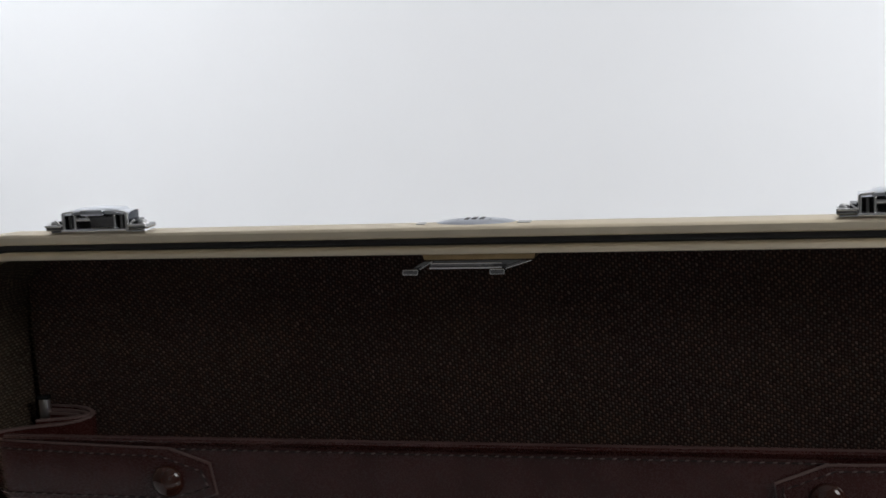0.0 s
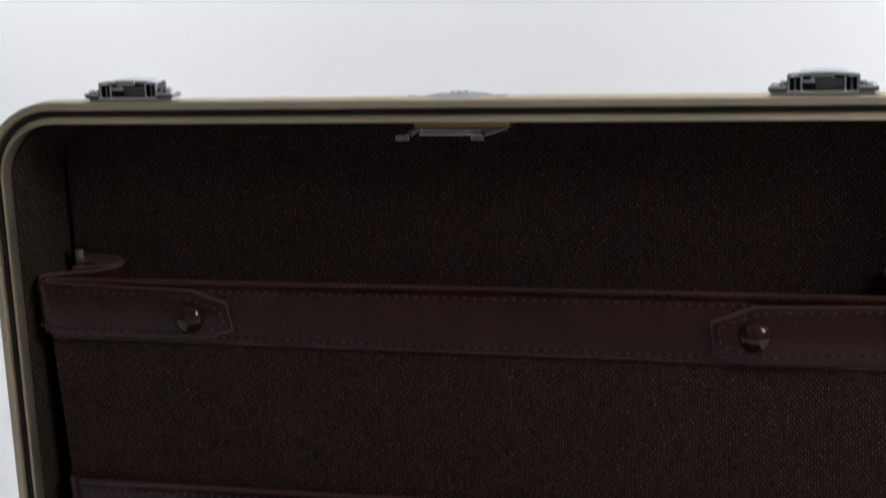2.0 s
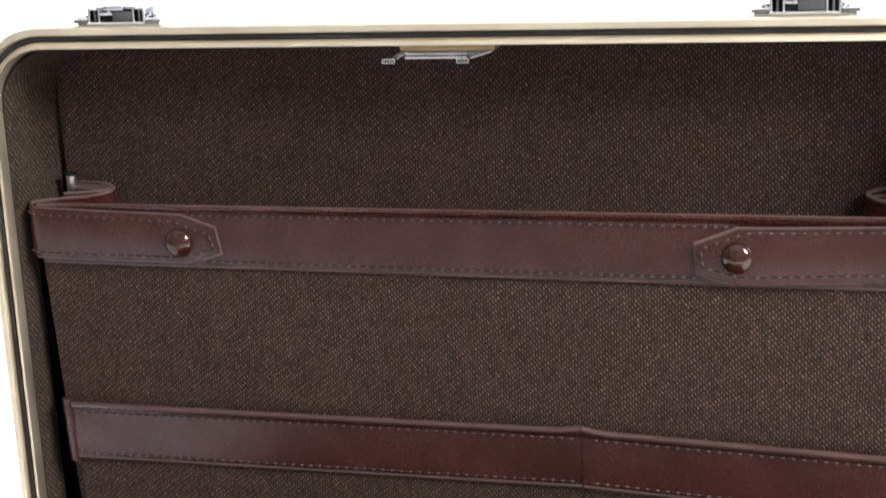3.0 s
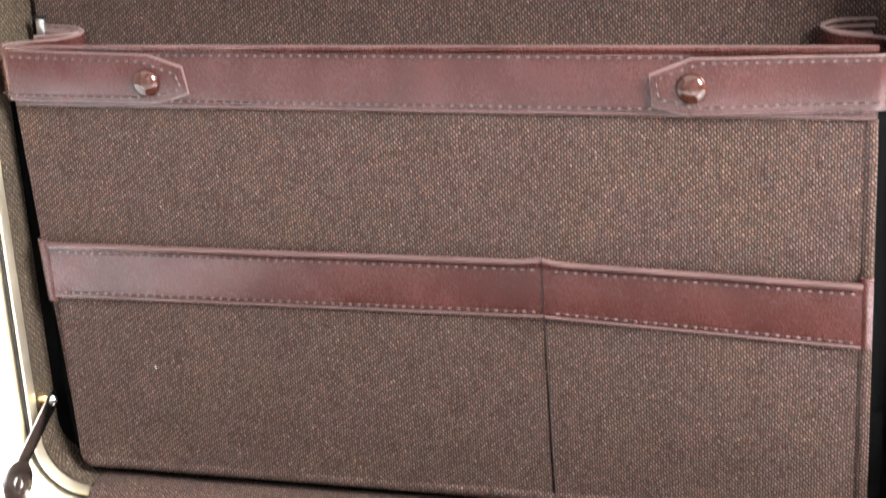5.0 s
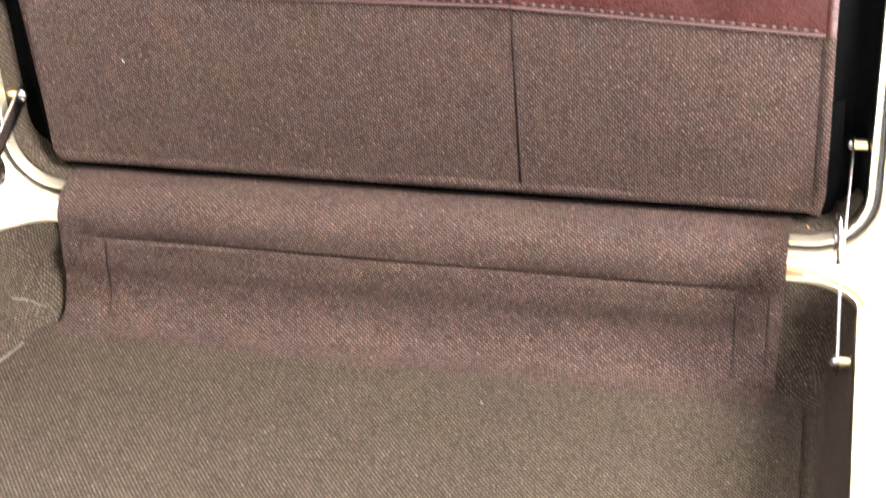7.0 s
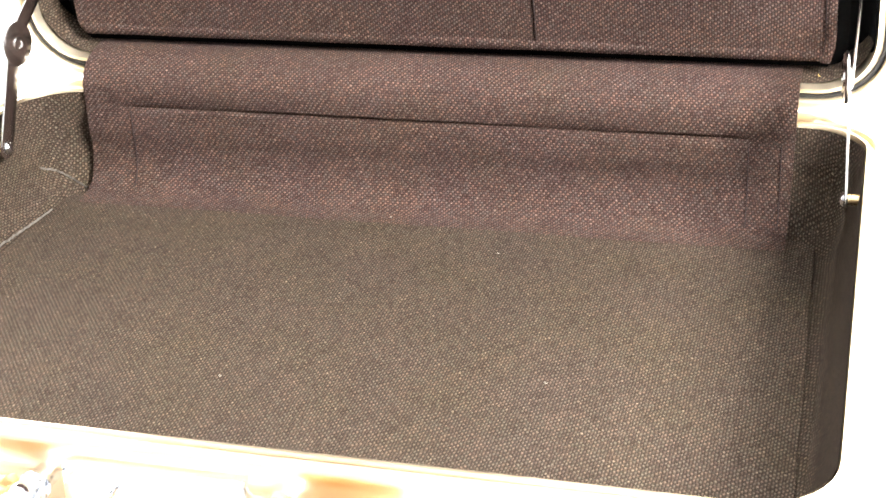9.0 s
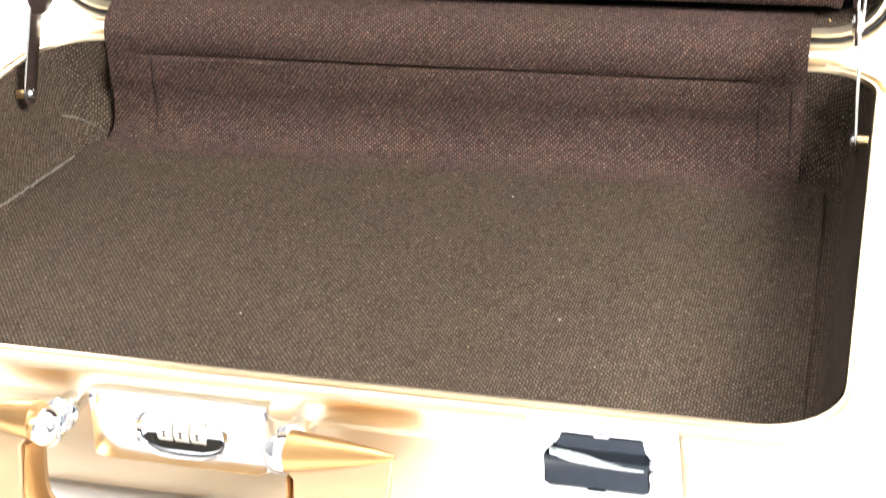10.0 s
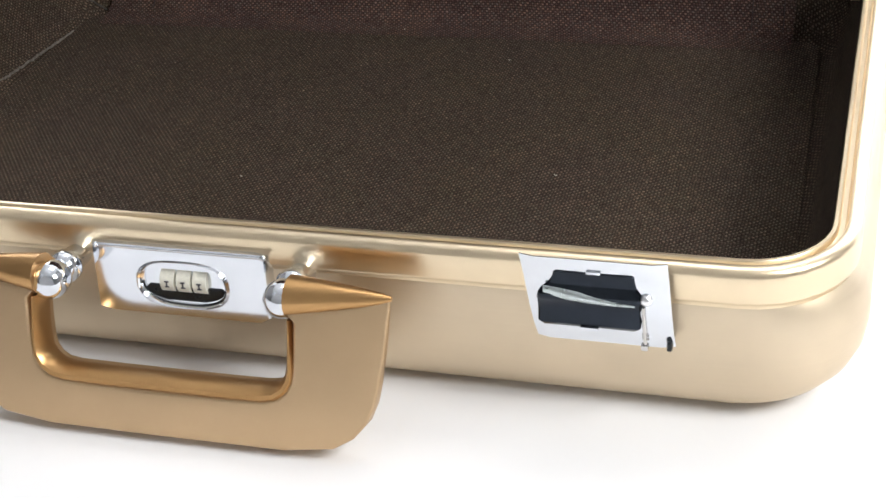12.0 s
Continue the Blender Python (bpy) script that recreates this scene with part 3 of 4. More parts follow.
            part("piping", bm, PIPING_LIT, panel, "rolled leather edge, highlight put into its paler colour", LID)
        return ob

    # lower pockets: cloth fronts and their leather bands
    tops = {"l": (0.1425, 0.1455), "r": (0.1452, 0.1414)}
    for key, ua, ub, low in (("l", -0.1972, 0.0541, (0.1138, 0.1174)), ("r", 0.0547, 0.1945, (0.1172, 0.1112))):
        top = tops[key]
        bm = bmesh.new()

        def pocket(c, s):
            u = ua + (ub - ua) * c
            v1 = top[0] + (top[1] - top[0]) * c - 0.003
            v = V0 + 0.0012 + (v1 - V0 - 0.0012) * s
            bulge = 0.0012 * math.sin(math.pi * c) * math.sin(math.pi * min(1, s * 0.9 + 0.1))
            a, b = edges(v)
            return org(min(max(u, a + 0.0003), b - 0.0040), v, 0.0020 + bulge)
        sheet(bm, pocket, spread(0, 1, 16), spread(0, 0.07, 4) + spread(0.07, 1, 12)[1:], 0.0014)
        part("pocket", bm, CLOTH, panel, "flat cloth pocket front", LID)
        band("pocket_band", ua, ub, top, low, 0.0030, 0.0010)
        mid = lambda c, e: e[0] + (e[1] - e[0]) * c
        stitches([((ua + 0.004, mid(0, top) - 0.0045), (ub - 0.002, mid(1, top) - 0.0045)),
                  ((ua + 0.004, mid(0, low) + 0.0030), (ub - 0.002, mid(1, low) + 0.0030))], panel, 0.0043)
    stitches([((0.0543, 0.1160), (0.0543, 0.1450))], panel, 0.0042, thread=False)
    bm = bmesh.new()
    for k in range(28):
        v0 = V0 + 0.007 + 0.0033 * k
        rows = []
        for v in (v0, v0 + 0.0026):
            u = 0.0545 + 0.0013 * (0.1168 - v) / 0.1
            rows.append([org(u - 0.00017, v, 0.0027), org(u + 0.00017, v, 0.0027), org(u + 0.00017, v, 0.0012), org(u - 0.00017, v, 0.0012)])
        loft(bm, rows, cap_start=True, cap_end=True)
    part("seam", bm, HOLE, panel, "dark seam between the two pockets", LID)
    bm = bmesh.new()
    sheet(bm, lambda u, c: org(u, V0 + 0.0006 + 0.0062 * c, 0.0031 - 0.0012 * abs(2 * c - 1) ** 2 + 0.0003 * math.sin(u * 90)), spread(-0.1930, 0.1940, 40), spread(0, 1, 8), 0.0010)
    part("hem", bm, CLOTH, panel, "folded cloth hem along the foot", LID)
    # upper band
    band("top_band", -0.2048, 0.1972, (0.2416, 0.2434), (0.2125, 0.2130), 0.0004, 0.0014)
    stitches([((-0.198, 0.2374), (0.194, 0.2384)), ((-0.198, 0.2158), (0.194, 0.2163))], panel, 0.0022)
    # bindings along the sides
    bm = bmesh.new()

    def strip(c, v):
        b = edges(v)[1]
        return org(b - 0.0044 + 0.0048 * c, v, (0.0028 if v < 0.145 else 0.0011) - 0.0007 * abs(2 * c - 1) ** 3)
    sheet(bm, strip, spread(0, 1, 4), spread(V0, 0.2125, 16), 0.0026)
    part("side_binding", bm, CLOTH, panel, "narrow cloth binding", LID)
    bm = bmesh.new()
    loft(bm, [[org(edges(v)[1] - 0.0046 + du, v, dz + (0.0026 if v < 0.145 else 0.0004)) for du, dz in ((-0.0002, 0.0), (0.0002, 0.0), (0.0002, -0.002), (-0.0002, -0.002))]
              for v in spread(V0 + 0.004, 0.2120, 24)], cap_start=True, cap_end=True)
    part("binding_seam", bm, HOLE, panel, "thin dark seam beside the binding", LID)
    for at, w in ((0, 1), (1, -1)):
        bm = bmesh.new()

        def tab(c, v):
            b = edges(v)[at] + (0.0 if at == 0 else -0.0048)
            return org(b - 0.0004 + 0.0056 * c, v, 0.0044 - 0.0012 * abs(2 * c - 1) ** 3)
        sheet(bm, tab, spread(0, 1, 4), spread(0.1115, 0.1440, 6), 0.0030)
        part("band_end", bm, LEATHER, panel, "folded leather end of the pocket band", LID)

    # straps with pointed tips, snapped onto the band
    for sgn in (-1, 1):
        if sgn < 0:
            pts = [(-0.2126, 0.2398), (-0.1318, 0.2374), (-0.1145, 0.2318), (-0.1122, 0.2202), (-0.1210, 0.2172), (-0.1320, 0.2152), (-0.2126, 0.2158)]
            knob, far = (-0.1320, 0.2250), -0.2126
        else:
            pts = [(0.2045, 0.2398), (0.1217, 0.2378), (0.1040, 0.2306), (0.1052, 0.2180), (0.1206, 0.2144), (0.2045, 0.2180)]
            knob, far = (0.1217, 0.2257), 0.2045
        bm = bmesh.new()
        outline(bm, pts, 0.0, 0.0016)
        for k in range(1, 30):
            x = min(p[0] for p in pts) + (max(p[0] for p in pts) - min(p[0] for p in pts)) * k / 30
            bmesh.ops.bisect_plane(bm, geom=bm.verts[:] + bm.edges[:] + bm.faces[:], plane_co=(x, 0, 0), plane_no=(1, 0, 0))
        sharp = [e for e in bm.edges if len(e.link_faces) == 2 and e.calc_face_angle() > 0.6]
        bmesh.ops.bevel(bm, geom=sharp, offset=0.0005, segments=2, affect="EDGES", profile=0.6)
        for v in bm.verts:
            near = max(0, 1 - abs(v.co.x - far) / 0.008)
            lift = 0.0028 + v.co.z + 0.0006 * math.sin((v.co.x - far) * 60)
            v.co = org(v.co.x, v.co.y, lift - 0.0075 * near ** 2)
        strap = part("strap", bm, LEATHER, panel, "pointed oxblood leather strap", LID)
        bm = bmesh.new()
        cxm, cym = sum(p[0] for p in pts) / len(pts), 0.2272
        wide = [(x + (0.0 if abs(x - far) < 0.001 else (0.0007 if x > cxm else -0.0007)), y + (0.0007 if y > cym else -0.0007)) for x, y in pts]
        outline(bm, wide, 0.0, 0.0009)
        for k in range(1, 30):
            x = min(p[0] for p in pts) + (max(p[0] for p in pts) - min(p[0] for p in pts)) * k / 30
            bmesh.ops.bisect_plane(bm, geom=bm.verts[:] + bm.edges[:] + bm.faces[:], plane_co=(x, 0, 0), plane_no=(1, 0, 0))
        for v in bm.verts:
            near = max(0, 1 - abs(v.co.x - far) / 0.008)
            v.co = org(v.co.x, v.co.y, 0.0022 + v.co.z + 0.0006 * math.sin((v.co.x - far) * 60) - 0.0075 * near ** 2)
        part("strap_edge", bm, LEATHER_EDGE_LIT, panel, "paler cut edge of the strap, its highlight put into the colour", LID)
        inner = []
        for x, y in pts:
            dy = (0.0026, -0.0026) if sgn < 0 else (0.0032, -0.0014)
            inner.append((x - sgn * -0.0026 if abs(x - far) > 0.001 else x, y + (dy[0] if y < 0.2262 else dy[1])))
        stitches([(a, b) for a, b in zip(inner, inner[1:])], panel,
                 lambda u, f=far: 0.0046 + 0.0006 * math.sin((u - f) * 60) - 0.0075 * max(0, 1 - abs(u - f) / 0.008) ** 2)
        # snap knob: a glossy dome on a thin collar
        bm = bmesh.new()
        m = Matrix.Translation(org(*knob, 0.0042))
        turned(bm, [(0.0066, 0.0), (0.0068, 0.0006), (0.0066, 0.0014), (0.0060, 0.0024), (0.0048, 0.0034), (0.0032, 0.0041), (0.0016, 0.0044), (0.0003, 0.0045)], m)
        part("snap_knob", bm, KNOB, panel, "glossy dark brown snap knob", LID)
        # the strap's loose turns behind the band
        path = [(0.2124, 0.0112), (0.2110, 0.0145)] if sgn < 0 else [(0.2098, 0.0030), (0.2094, 0.0080)]
        path += [(0.2060, 0.0172), (0.2010, 0.0196), (0.1950, 0.0215), (0.1885, 0.0238), (0.1825, 0.0268), (0.1795, 0.0302), (0.1798, 0.0335),
                 (0.1835, 0.0362), (0.1895, 0.0380), (0.1965, 0.0386), (0.2020, 0.0385)]
        shift = 0.0 if sgn < 0 else -0.006
        bm = bmesh.new()
        pts3 = []
        for i, (u, w) in enumerate(path):
            a, b = path[max(0, i - 1)], path[min(len(path) - 1, i + 1)]
            d = Vector((b[0] - a[0], b[1] - a[1])).normalized()
            nrm = Vector((-d.y, d.x)) * 0.0010
            tilt = 0.0010 * i / len(path)
            loop = []
            rise = (0.0005 if sgn < 0 else 0.0030) + 0.0030 * max(0.0, min(1.0, (i - 5) / 5))
            for s, h in ((1, 0.2165), (1, 0.2390 + rise), (-1, 0.2390 + rise), (-1, 0.2165)):
                loop.append((sgn * (u + sgn * shift + nrm.x * s), h + tilt * 2, -(w + nrm.y * s) - 0.0035))
            pts3.append(loop)
        loft(bm, pts3, cap_start=True, cap_end=True)
        part("strap_loop", bm, LEATHER, panel, "loose turn of leather strap behind the band", LID)
        bm = bmesh.new()
        loft(bm, [[(a[0], a[1] + 0.0001, a[2]) for a in (lp[1], lp[2])] + [(a[0] * 1.0, a[1] + 0.0011, a[2]) for a in (lp[2], lp[1])] for lp in pts3], cap_start=True, cap_end=True)
        part("strap_edge", bm, LEATHER_EDGE_LIT, panel, "paler cut edge of the strap, its highlight put into the colour", LID)
        for wide, deep, h1 in ((0.90, 0.66, 0.2418 if sgn < 0 else 0.2428), (0.74, 0.36, 0.2410 if sgn < 0 else 0.2402)):
            bm = bmesh.new()
            path2 = [(0.1960 + (u - 0.1960) * wide, 0.0300 + (w - 0.0300) * deep) for u, w in path[3:]]
            pts3 = []
            for i, (u, w) in enumerate(path2):
                a, b = path2[max(0, i - 1)], path2[min(len(path2) - 1, i + 1)]
                d = Vector((b[0] - a[0], b[1] - a[1])).normalized()
                nrm = Vector((-d.y, d.x)) * 0.0009
                top = h1 + 0.0016 * i / len(path2)
                pts3.append([(sgn * (u + sgn * shift + nrm.x * s), h, -(w + nrm.y * s) - 0.003) for s, h in ((1, 0.219), (1, top), (-1, top), (-1, 0.219))])
            loft(bm, pts3, cap_start=True, cap_end=True)
            part("strap_loop", bm, LEATHER, panel, "loose turn of leather strap behind the band", LID)
            bm = bmesh.new()
            loft(bm, [[(a[0], a[1] + 0.0001, a[2]) for a in (lp[1], lp[2])] + [(a[0], a[1] + 0.0010, a[2]) for a in (lp[2], lp[1])] for lp in pts3], cap_start=True, cap_end=True)
            part("strap_edge", bm, LEATHER_EDGE_LIT, panel, "paler cut edge of the strap, its highlight put into the colour", LID)
        if sgn < 0:
            bm = bmesh.new()
            block(bm, -0.2038, -0.1992, 0.2395, 0.2492, -0.0372, -0.0350, 0.0006)
            part("strap_clip", bm, NICKEL, panel, "small bright metal clip", LID)
            bm = bmesh.new()
            block(bm, -0.2042, -0.1988, 0.2490, 0.2508, -0.0378, -0.0340, 0.0006)
            part("clip_cap", bm, DARK, panel, "dark cap of the metal clip", LID)


organiser()


# ---- folding stays ----
def stay(sgn):
    def arm(name, a, b, width, thick, label):
        a, b = Vector(a), Vector(b)
        d = (b - a).normalized()
        side = d.cross(Vector((1, 0, 0))).normalized()
        pts = []
        L = (b - a).length
        for i in range(9):
            t = radians(90 + 180 * i / 8)
            pts.append((math.cos(t) * width / 2, math.sin(t) * width / 2))
        for i in range(9):
            t = radians(-90 + 180 * i / 8)
            pts.append((L + math.cos(t) * width / 2, math.sin(t) * width / 2))
        bm = bmesh.new()
        outline(bm, pts, -thick / 2, thick / 2, 0.0002)
        flat = d.cross(side).normalized()
        m = Matrix(((d.x, side.x, flat.x, a.x), (d.y, side.y, flat.y, a.y), (d.z, side.z, flat.z, a.z), (0, 0, 0, 1)))
        return part(name, bm, STEEL, root, label, m)
    p1 = LID @ Vector((sgn * (0.2085 if sgn < 0 else 0.2102), 0.0558, -0.0094))
    p2 = Vector((sgn * (0.2062 if sgn < 0 else 0.2085), 0.2808, 0.0989))
    p3 = Vector((sgn * (0.2072 if sgn < 0 else 0.2102), 0.2586, 0.0504))
    bm = bmesh.new()
    turned(bm, [(0.0100, 0.0), (0.0103, 0.0003), (0.0103, 0.0010), (0.0099, 0.0013), (0.0034, 0.0013), (0.0032, 0.0019), (0.0022, 0.0020), (0.0019, 0.0014), (0.0003, 0.0015)],
           Matrix.Translation(p2 + Vector((-sgn * 0.0016, 0, 0))) @ Matrix.Rotation(radians(sgn * 7), 4, "Z") @ Matrix.Rotation(radians(-sgn * 90), 4, "Y") @ Matrix.Scale(1.12, 4))
    root = part("stay", bm, STEEL, case, "folding steel lid stay with riveted joint")
    arm("stay_arm", p1, p2 + Vector((sgn * 0.0006, 0, 0)), 0.0095, 0.0010, "upper steel arm")
    arm("stay_arm", p2 + Vector((-sgn * 0.0006, 0, 0)), p3, 0.0112, 0.0012, "lower steel arm")
    bm = bmesh.new()
    block(bm, p2.x - sgn * 0.0004 - 0.0004, p2.x - sgn * 0.0004 + 0.0004, p2.y - 0.0005, p2.y + 0.0080, p2.z - 0.0125, p2.z - 0.002, 0.0003)
    part("stop_plate", bm, STEEL, root, "small stop plate at the joint")
    for p, far in ((p1, 0.0080), (p3, 0.0070)):
        bm = bmesh.new()
        rod(bm, p + Vector((sgn * 0.0005, 0, 0)), p + Vector((sgn * far, 0, 0)), 0.0026)
        part("stay_post", bm, BRASS, root, "gold post")
        bm = bmesh.new()
        turned(bm, [(0.0030, 0.0), (0.0034, 0.0006), (0.0032, 0.0014), (0.0020, 0.0024), (0.0003, 0.0027)],
               Matrix.Translation(p + Vector((-sgn * 0.0004, 0, 0))) @ Matrix.Rotation(radians(-sgn * 90), 4, "Y"), 16)
        part("rivet", bm, CHROME, root, "bright round rivet head")


stay(-1)
stay(1)


# ---- latches, lock, handle, badge ----
def lid_latch(x):
    """The upper half of a latch, standing on the lid's free edge. Local: x along the edge, y out of the edge, z towards the front."""
    top = D + 0.0016
    bm = bmesh.new()
    block(bm, x - 0.0212, x + 0.0190, top - 0.0004, top + 0.0008, -0.0115, -0.0030, 0.0004)
    root = part("lid_latch", bm, CHROME, case, "chrome latch hasp on the lid edge", LID)
    # the latch's hollow is a solid block, its shade put into the colour
    bm = bmesh.new()
    block(bm, x - 0.0145, x + 0.0125, top + 0.0010, top + 0.0070, -0.0112, -0.0058, 0.0004)
    part("latch_body", bm, DARK, root, "dark block for the shaded hollow of the latch", LID)
    for s in (-1, 1):
        c = x - 0.0009 * (s + 1)
        # low ear with a domed rivet, and a dark block for the shaded gap beside it
        bm = bmesh.new()
        block(bm, c + s * 0.0222, c + s * 0.0150, top + 0.0010, top + 0.0028, -0.0105, -0.0010, 0.0008, 3)
        part("latch_ear", bm, GUNMETAL, root, "dark polished ear", LID)
        bm = bmesh.new()
        m = Matrix.Translation((c + s * 0.0196, top + 0.0026, -0.0045)) @ Matrix.Rotation(radians(-90), 4, "X")
        turned(bm, [(0.0021, -0.0004), (0.0021, 0.0006), (0.0017, 0.0014), (0.0009, 0.0019), (0.0002, 0.0020)], m, 16)
        part("latch_rivet", bm, NICKEL, root, "bright domed rivet", LID)
        bm = bmesh.new()
        block(bm, c + s * 0.0176, c + s * 0.0150, top + 0.0026, top + 0.0046, -0.0105, -0.0022, 0.0005)
        part("latch_slot", bm, DARK, root, "dark block for the shaded gap", LID)
        # upright cheek with a rolled front edge
        bm = bmesh.new()
        block(bm, c + s * 0.0150, c + s * 0.0136, top + 0.0010, top + 0.0076, -0.0110, -0.0016, 0.0005, 3)
        part("latch_cheek", bm, PULL_REFLECT, root, "latch cheek, chrome's dark reflections put into its colour", LID)
        # glints on the polished edges, built as bright rods
        bm = bmesh.new()
        rod(bm, (c + s * 0.0143, top + 0.0012, -0.0013), (c + s * 0.0143, top + 0.0078, -0.0013), 0.0007, seg=10)
        rod(bm, (c + s * 0.0143, top + 0.0078, -0.0013), (c + s * 0.0095, top + 0.0084, -0.0013), 0.0005, seg=10)
        rod(bm, (c + s * 0.0222, top + 0.0029, -0.0009), (c + s * 0.0152, top + 0.0029, -0.0009), 0.0005, seg=10)
        rod(bm, (c + s * 0.0150, top + 0.0029, -0.0009), (c + s * 0.0176, top + 0.0048, -0.0014), 0.0004, seg=10)
        part("latch_edge", bm, BRIGHT, root, "bright rods for the glints along the latch edges", LID)
        bm = bmesh.new()
        rod(bm, (c + s * 0.0118, top + 0.0010, -0.0024), (c + s * 0.0118, top + 0.0066, -0.0024), 0.0008, seg=12)
        part("latch_post", bm, GUNMETAL, root, "dark post", LID)
        bm = bmesh.new()
        block(bm, c + s * 0.0098, c + s * 0.0088, top + 0.0012, top + 0.0070, -0.0080, -0.0008, 0.0004, 3)
        part("latch_rib", bm, BRIGHT, root, "bright rib", LID)
    bm = bmesh.new()
    rod(bm, (x - 0.0150, top + 0.0011, -0.0007), (x + 0.0125, top + 0.0011, -0.0007), 0.0006, seg=10)
    part("latch_sill", bm, BRIGHT, root, "bright rod for the glint along the sill", LID)
    bm = bmesh.new()
    loops = []
    for z, dy in ((-0.0112, 0.0), (-0.0100, 0.0003), (-0.0070, 0.0005), (-0.003, 0.0002), (-0.0010, -0.0006)):
        loops.append([(x - 0.0150, top + 0.0076 + dy, z), (x - 0.0108, top + 0.0078 + dy, z), (x - 0.0098, top + 0.0088 + dy, z), (x - 0.0010, top + 0.0094 + dy, z), (x + 0.0084, top + 0.0089 + dy, z),
                      (x + 0.0092, top + 0.0080 + dy, z), (x + 0.0134, top + 0.0076 + dy, z),
                      (x + 0.0122, top + 0.0069, z), (x, top + 0.0078, z), (x - 0.0138, top + 0.0069, z)])
    loft(bm, loops, cap_start=True, cap_end=True)
    part("latch_cover", bm, CHROME, root, "curved chrome cover", LID)
    bm = bmesh.new()
    block(bm, x - 0.0040, x + 0.0070, top + 0.0014, top + 0.0062, -0.0058, -0.0030, 0.0006, 3)
    part("latch_tongue", bm, GUNMETAL, root, "dark steel tongue", LID)
    bm = bmesh.new()
    rod(bm, (x - 0.0088, top + 0.0050, -0.0044), (x - 0.0040, top + 0.0050, -0.0044), 0.0009, seg=14)
    block(bm, x - 0.0056, x - 0.0042, top + 0.0052, top + 0.0068, -0.0040, -0.0022, 0.0003)
    part("latch_pin", bm, BRIGHT, root, "bright cross pin", LID)
    bm = bmesh.new()
    block(bm, x - 0.0062, x + 0.0034, top + 0.0068, top + 0.0092, -0.0024, 0.0004, 0.0008, 3)
    part("latch_hook", bm, CHROME, root, "bright hook", LID)


def lid_catch():
    """The lock's striker under the middle of the lid frame."""
    bm = bmesh.new()
    outline(bm, [(-0.0215, 0.3162), (0.0215, 0.3162), (0.0206, 0.3126), (-0.0206, 0.3126)], -0.0105, -0.0016, 0.0004)
    root = part("lock_striker", bm, DULL_BRASS, case, "dull brass lock striker under the lid frame", LID)
    bm = bmesh.new()
    outline(bm, [(-0.0190, 0.3124), (0.0186, 0.3124), (0.0120, 0.3096), (-0.0186, 0.3096)], -0.0090, -0.0020, 0.0005)
    part("striker_plate", bm, GUNMETAL, root, "dark steel plate", LID)
    # glints along the plate's edge, built as bright rods
    bm = bmesh.new()
    rod(bm, (-0.0186, 0.3095, -0.0016), (0.0086, 0.3095, -0.0016), 0.0005, seg=10)
    rod(bm, (-0.0186, 0.3112, -0.0016), (0.0086, 0.3112, -0.0016), 0.0003, seg=10)
    part("plate_edge", bm, BRIGHT, root, "bright rods for the glints along the plate edge", LID)
    for x0, x1, dx in ((-0.0284, -0.0222, 0.0050), (0.0044, 0.0102, 0.0096)):
        # slanting arm, flat foot and bright rods for the foot's edge glints
        bm = bmesh.new()
        outline(bm, [(x0 + 0.0022, 0.3090), (x1, 0.3090), (x1 + dx, 0.3122), (x1 + dx - 0.0034, 0.3122)], -0.0070, -0.0014, 0.0005)
        block(bm, x0, x1, 0.3076, 0.3094, -0.0030, 0.0014, 0.0006, 3)
        part("striker_claw", bm, GUNMETAL, root, "steel claw", LID)
        bm = bmesh.new()
        pts = [(x0 + 0.0004, 0.3077, 0.0015), (x1 - 0.0003, 0.3077, 0.0015), (x1 - 0.0002, 0.3093, 0.0013), (x0 + 0.0004, 0.3093, 0.0013)]
        for k in range(4):
            rod(bm, pts[k], pts[(k + 1) % 4], 0.0003, seg=8)
        rod(bm, (x1, 0.3092, -0.0013), (x1 + dx, 0.3121, -0.0013), 0.0003, seg=8)
        part("claw_edge", bm, BRIGHT, root, "bright rods for the glints along the claw edges", LID)


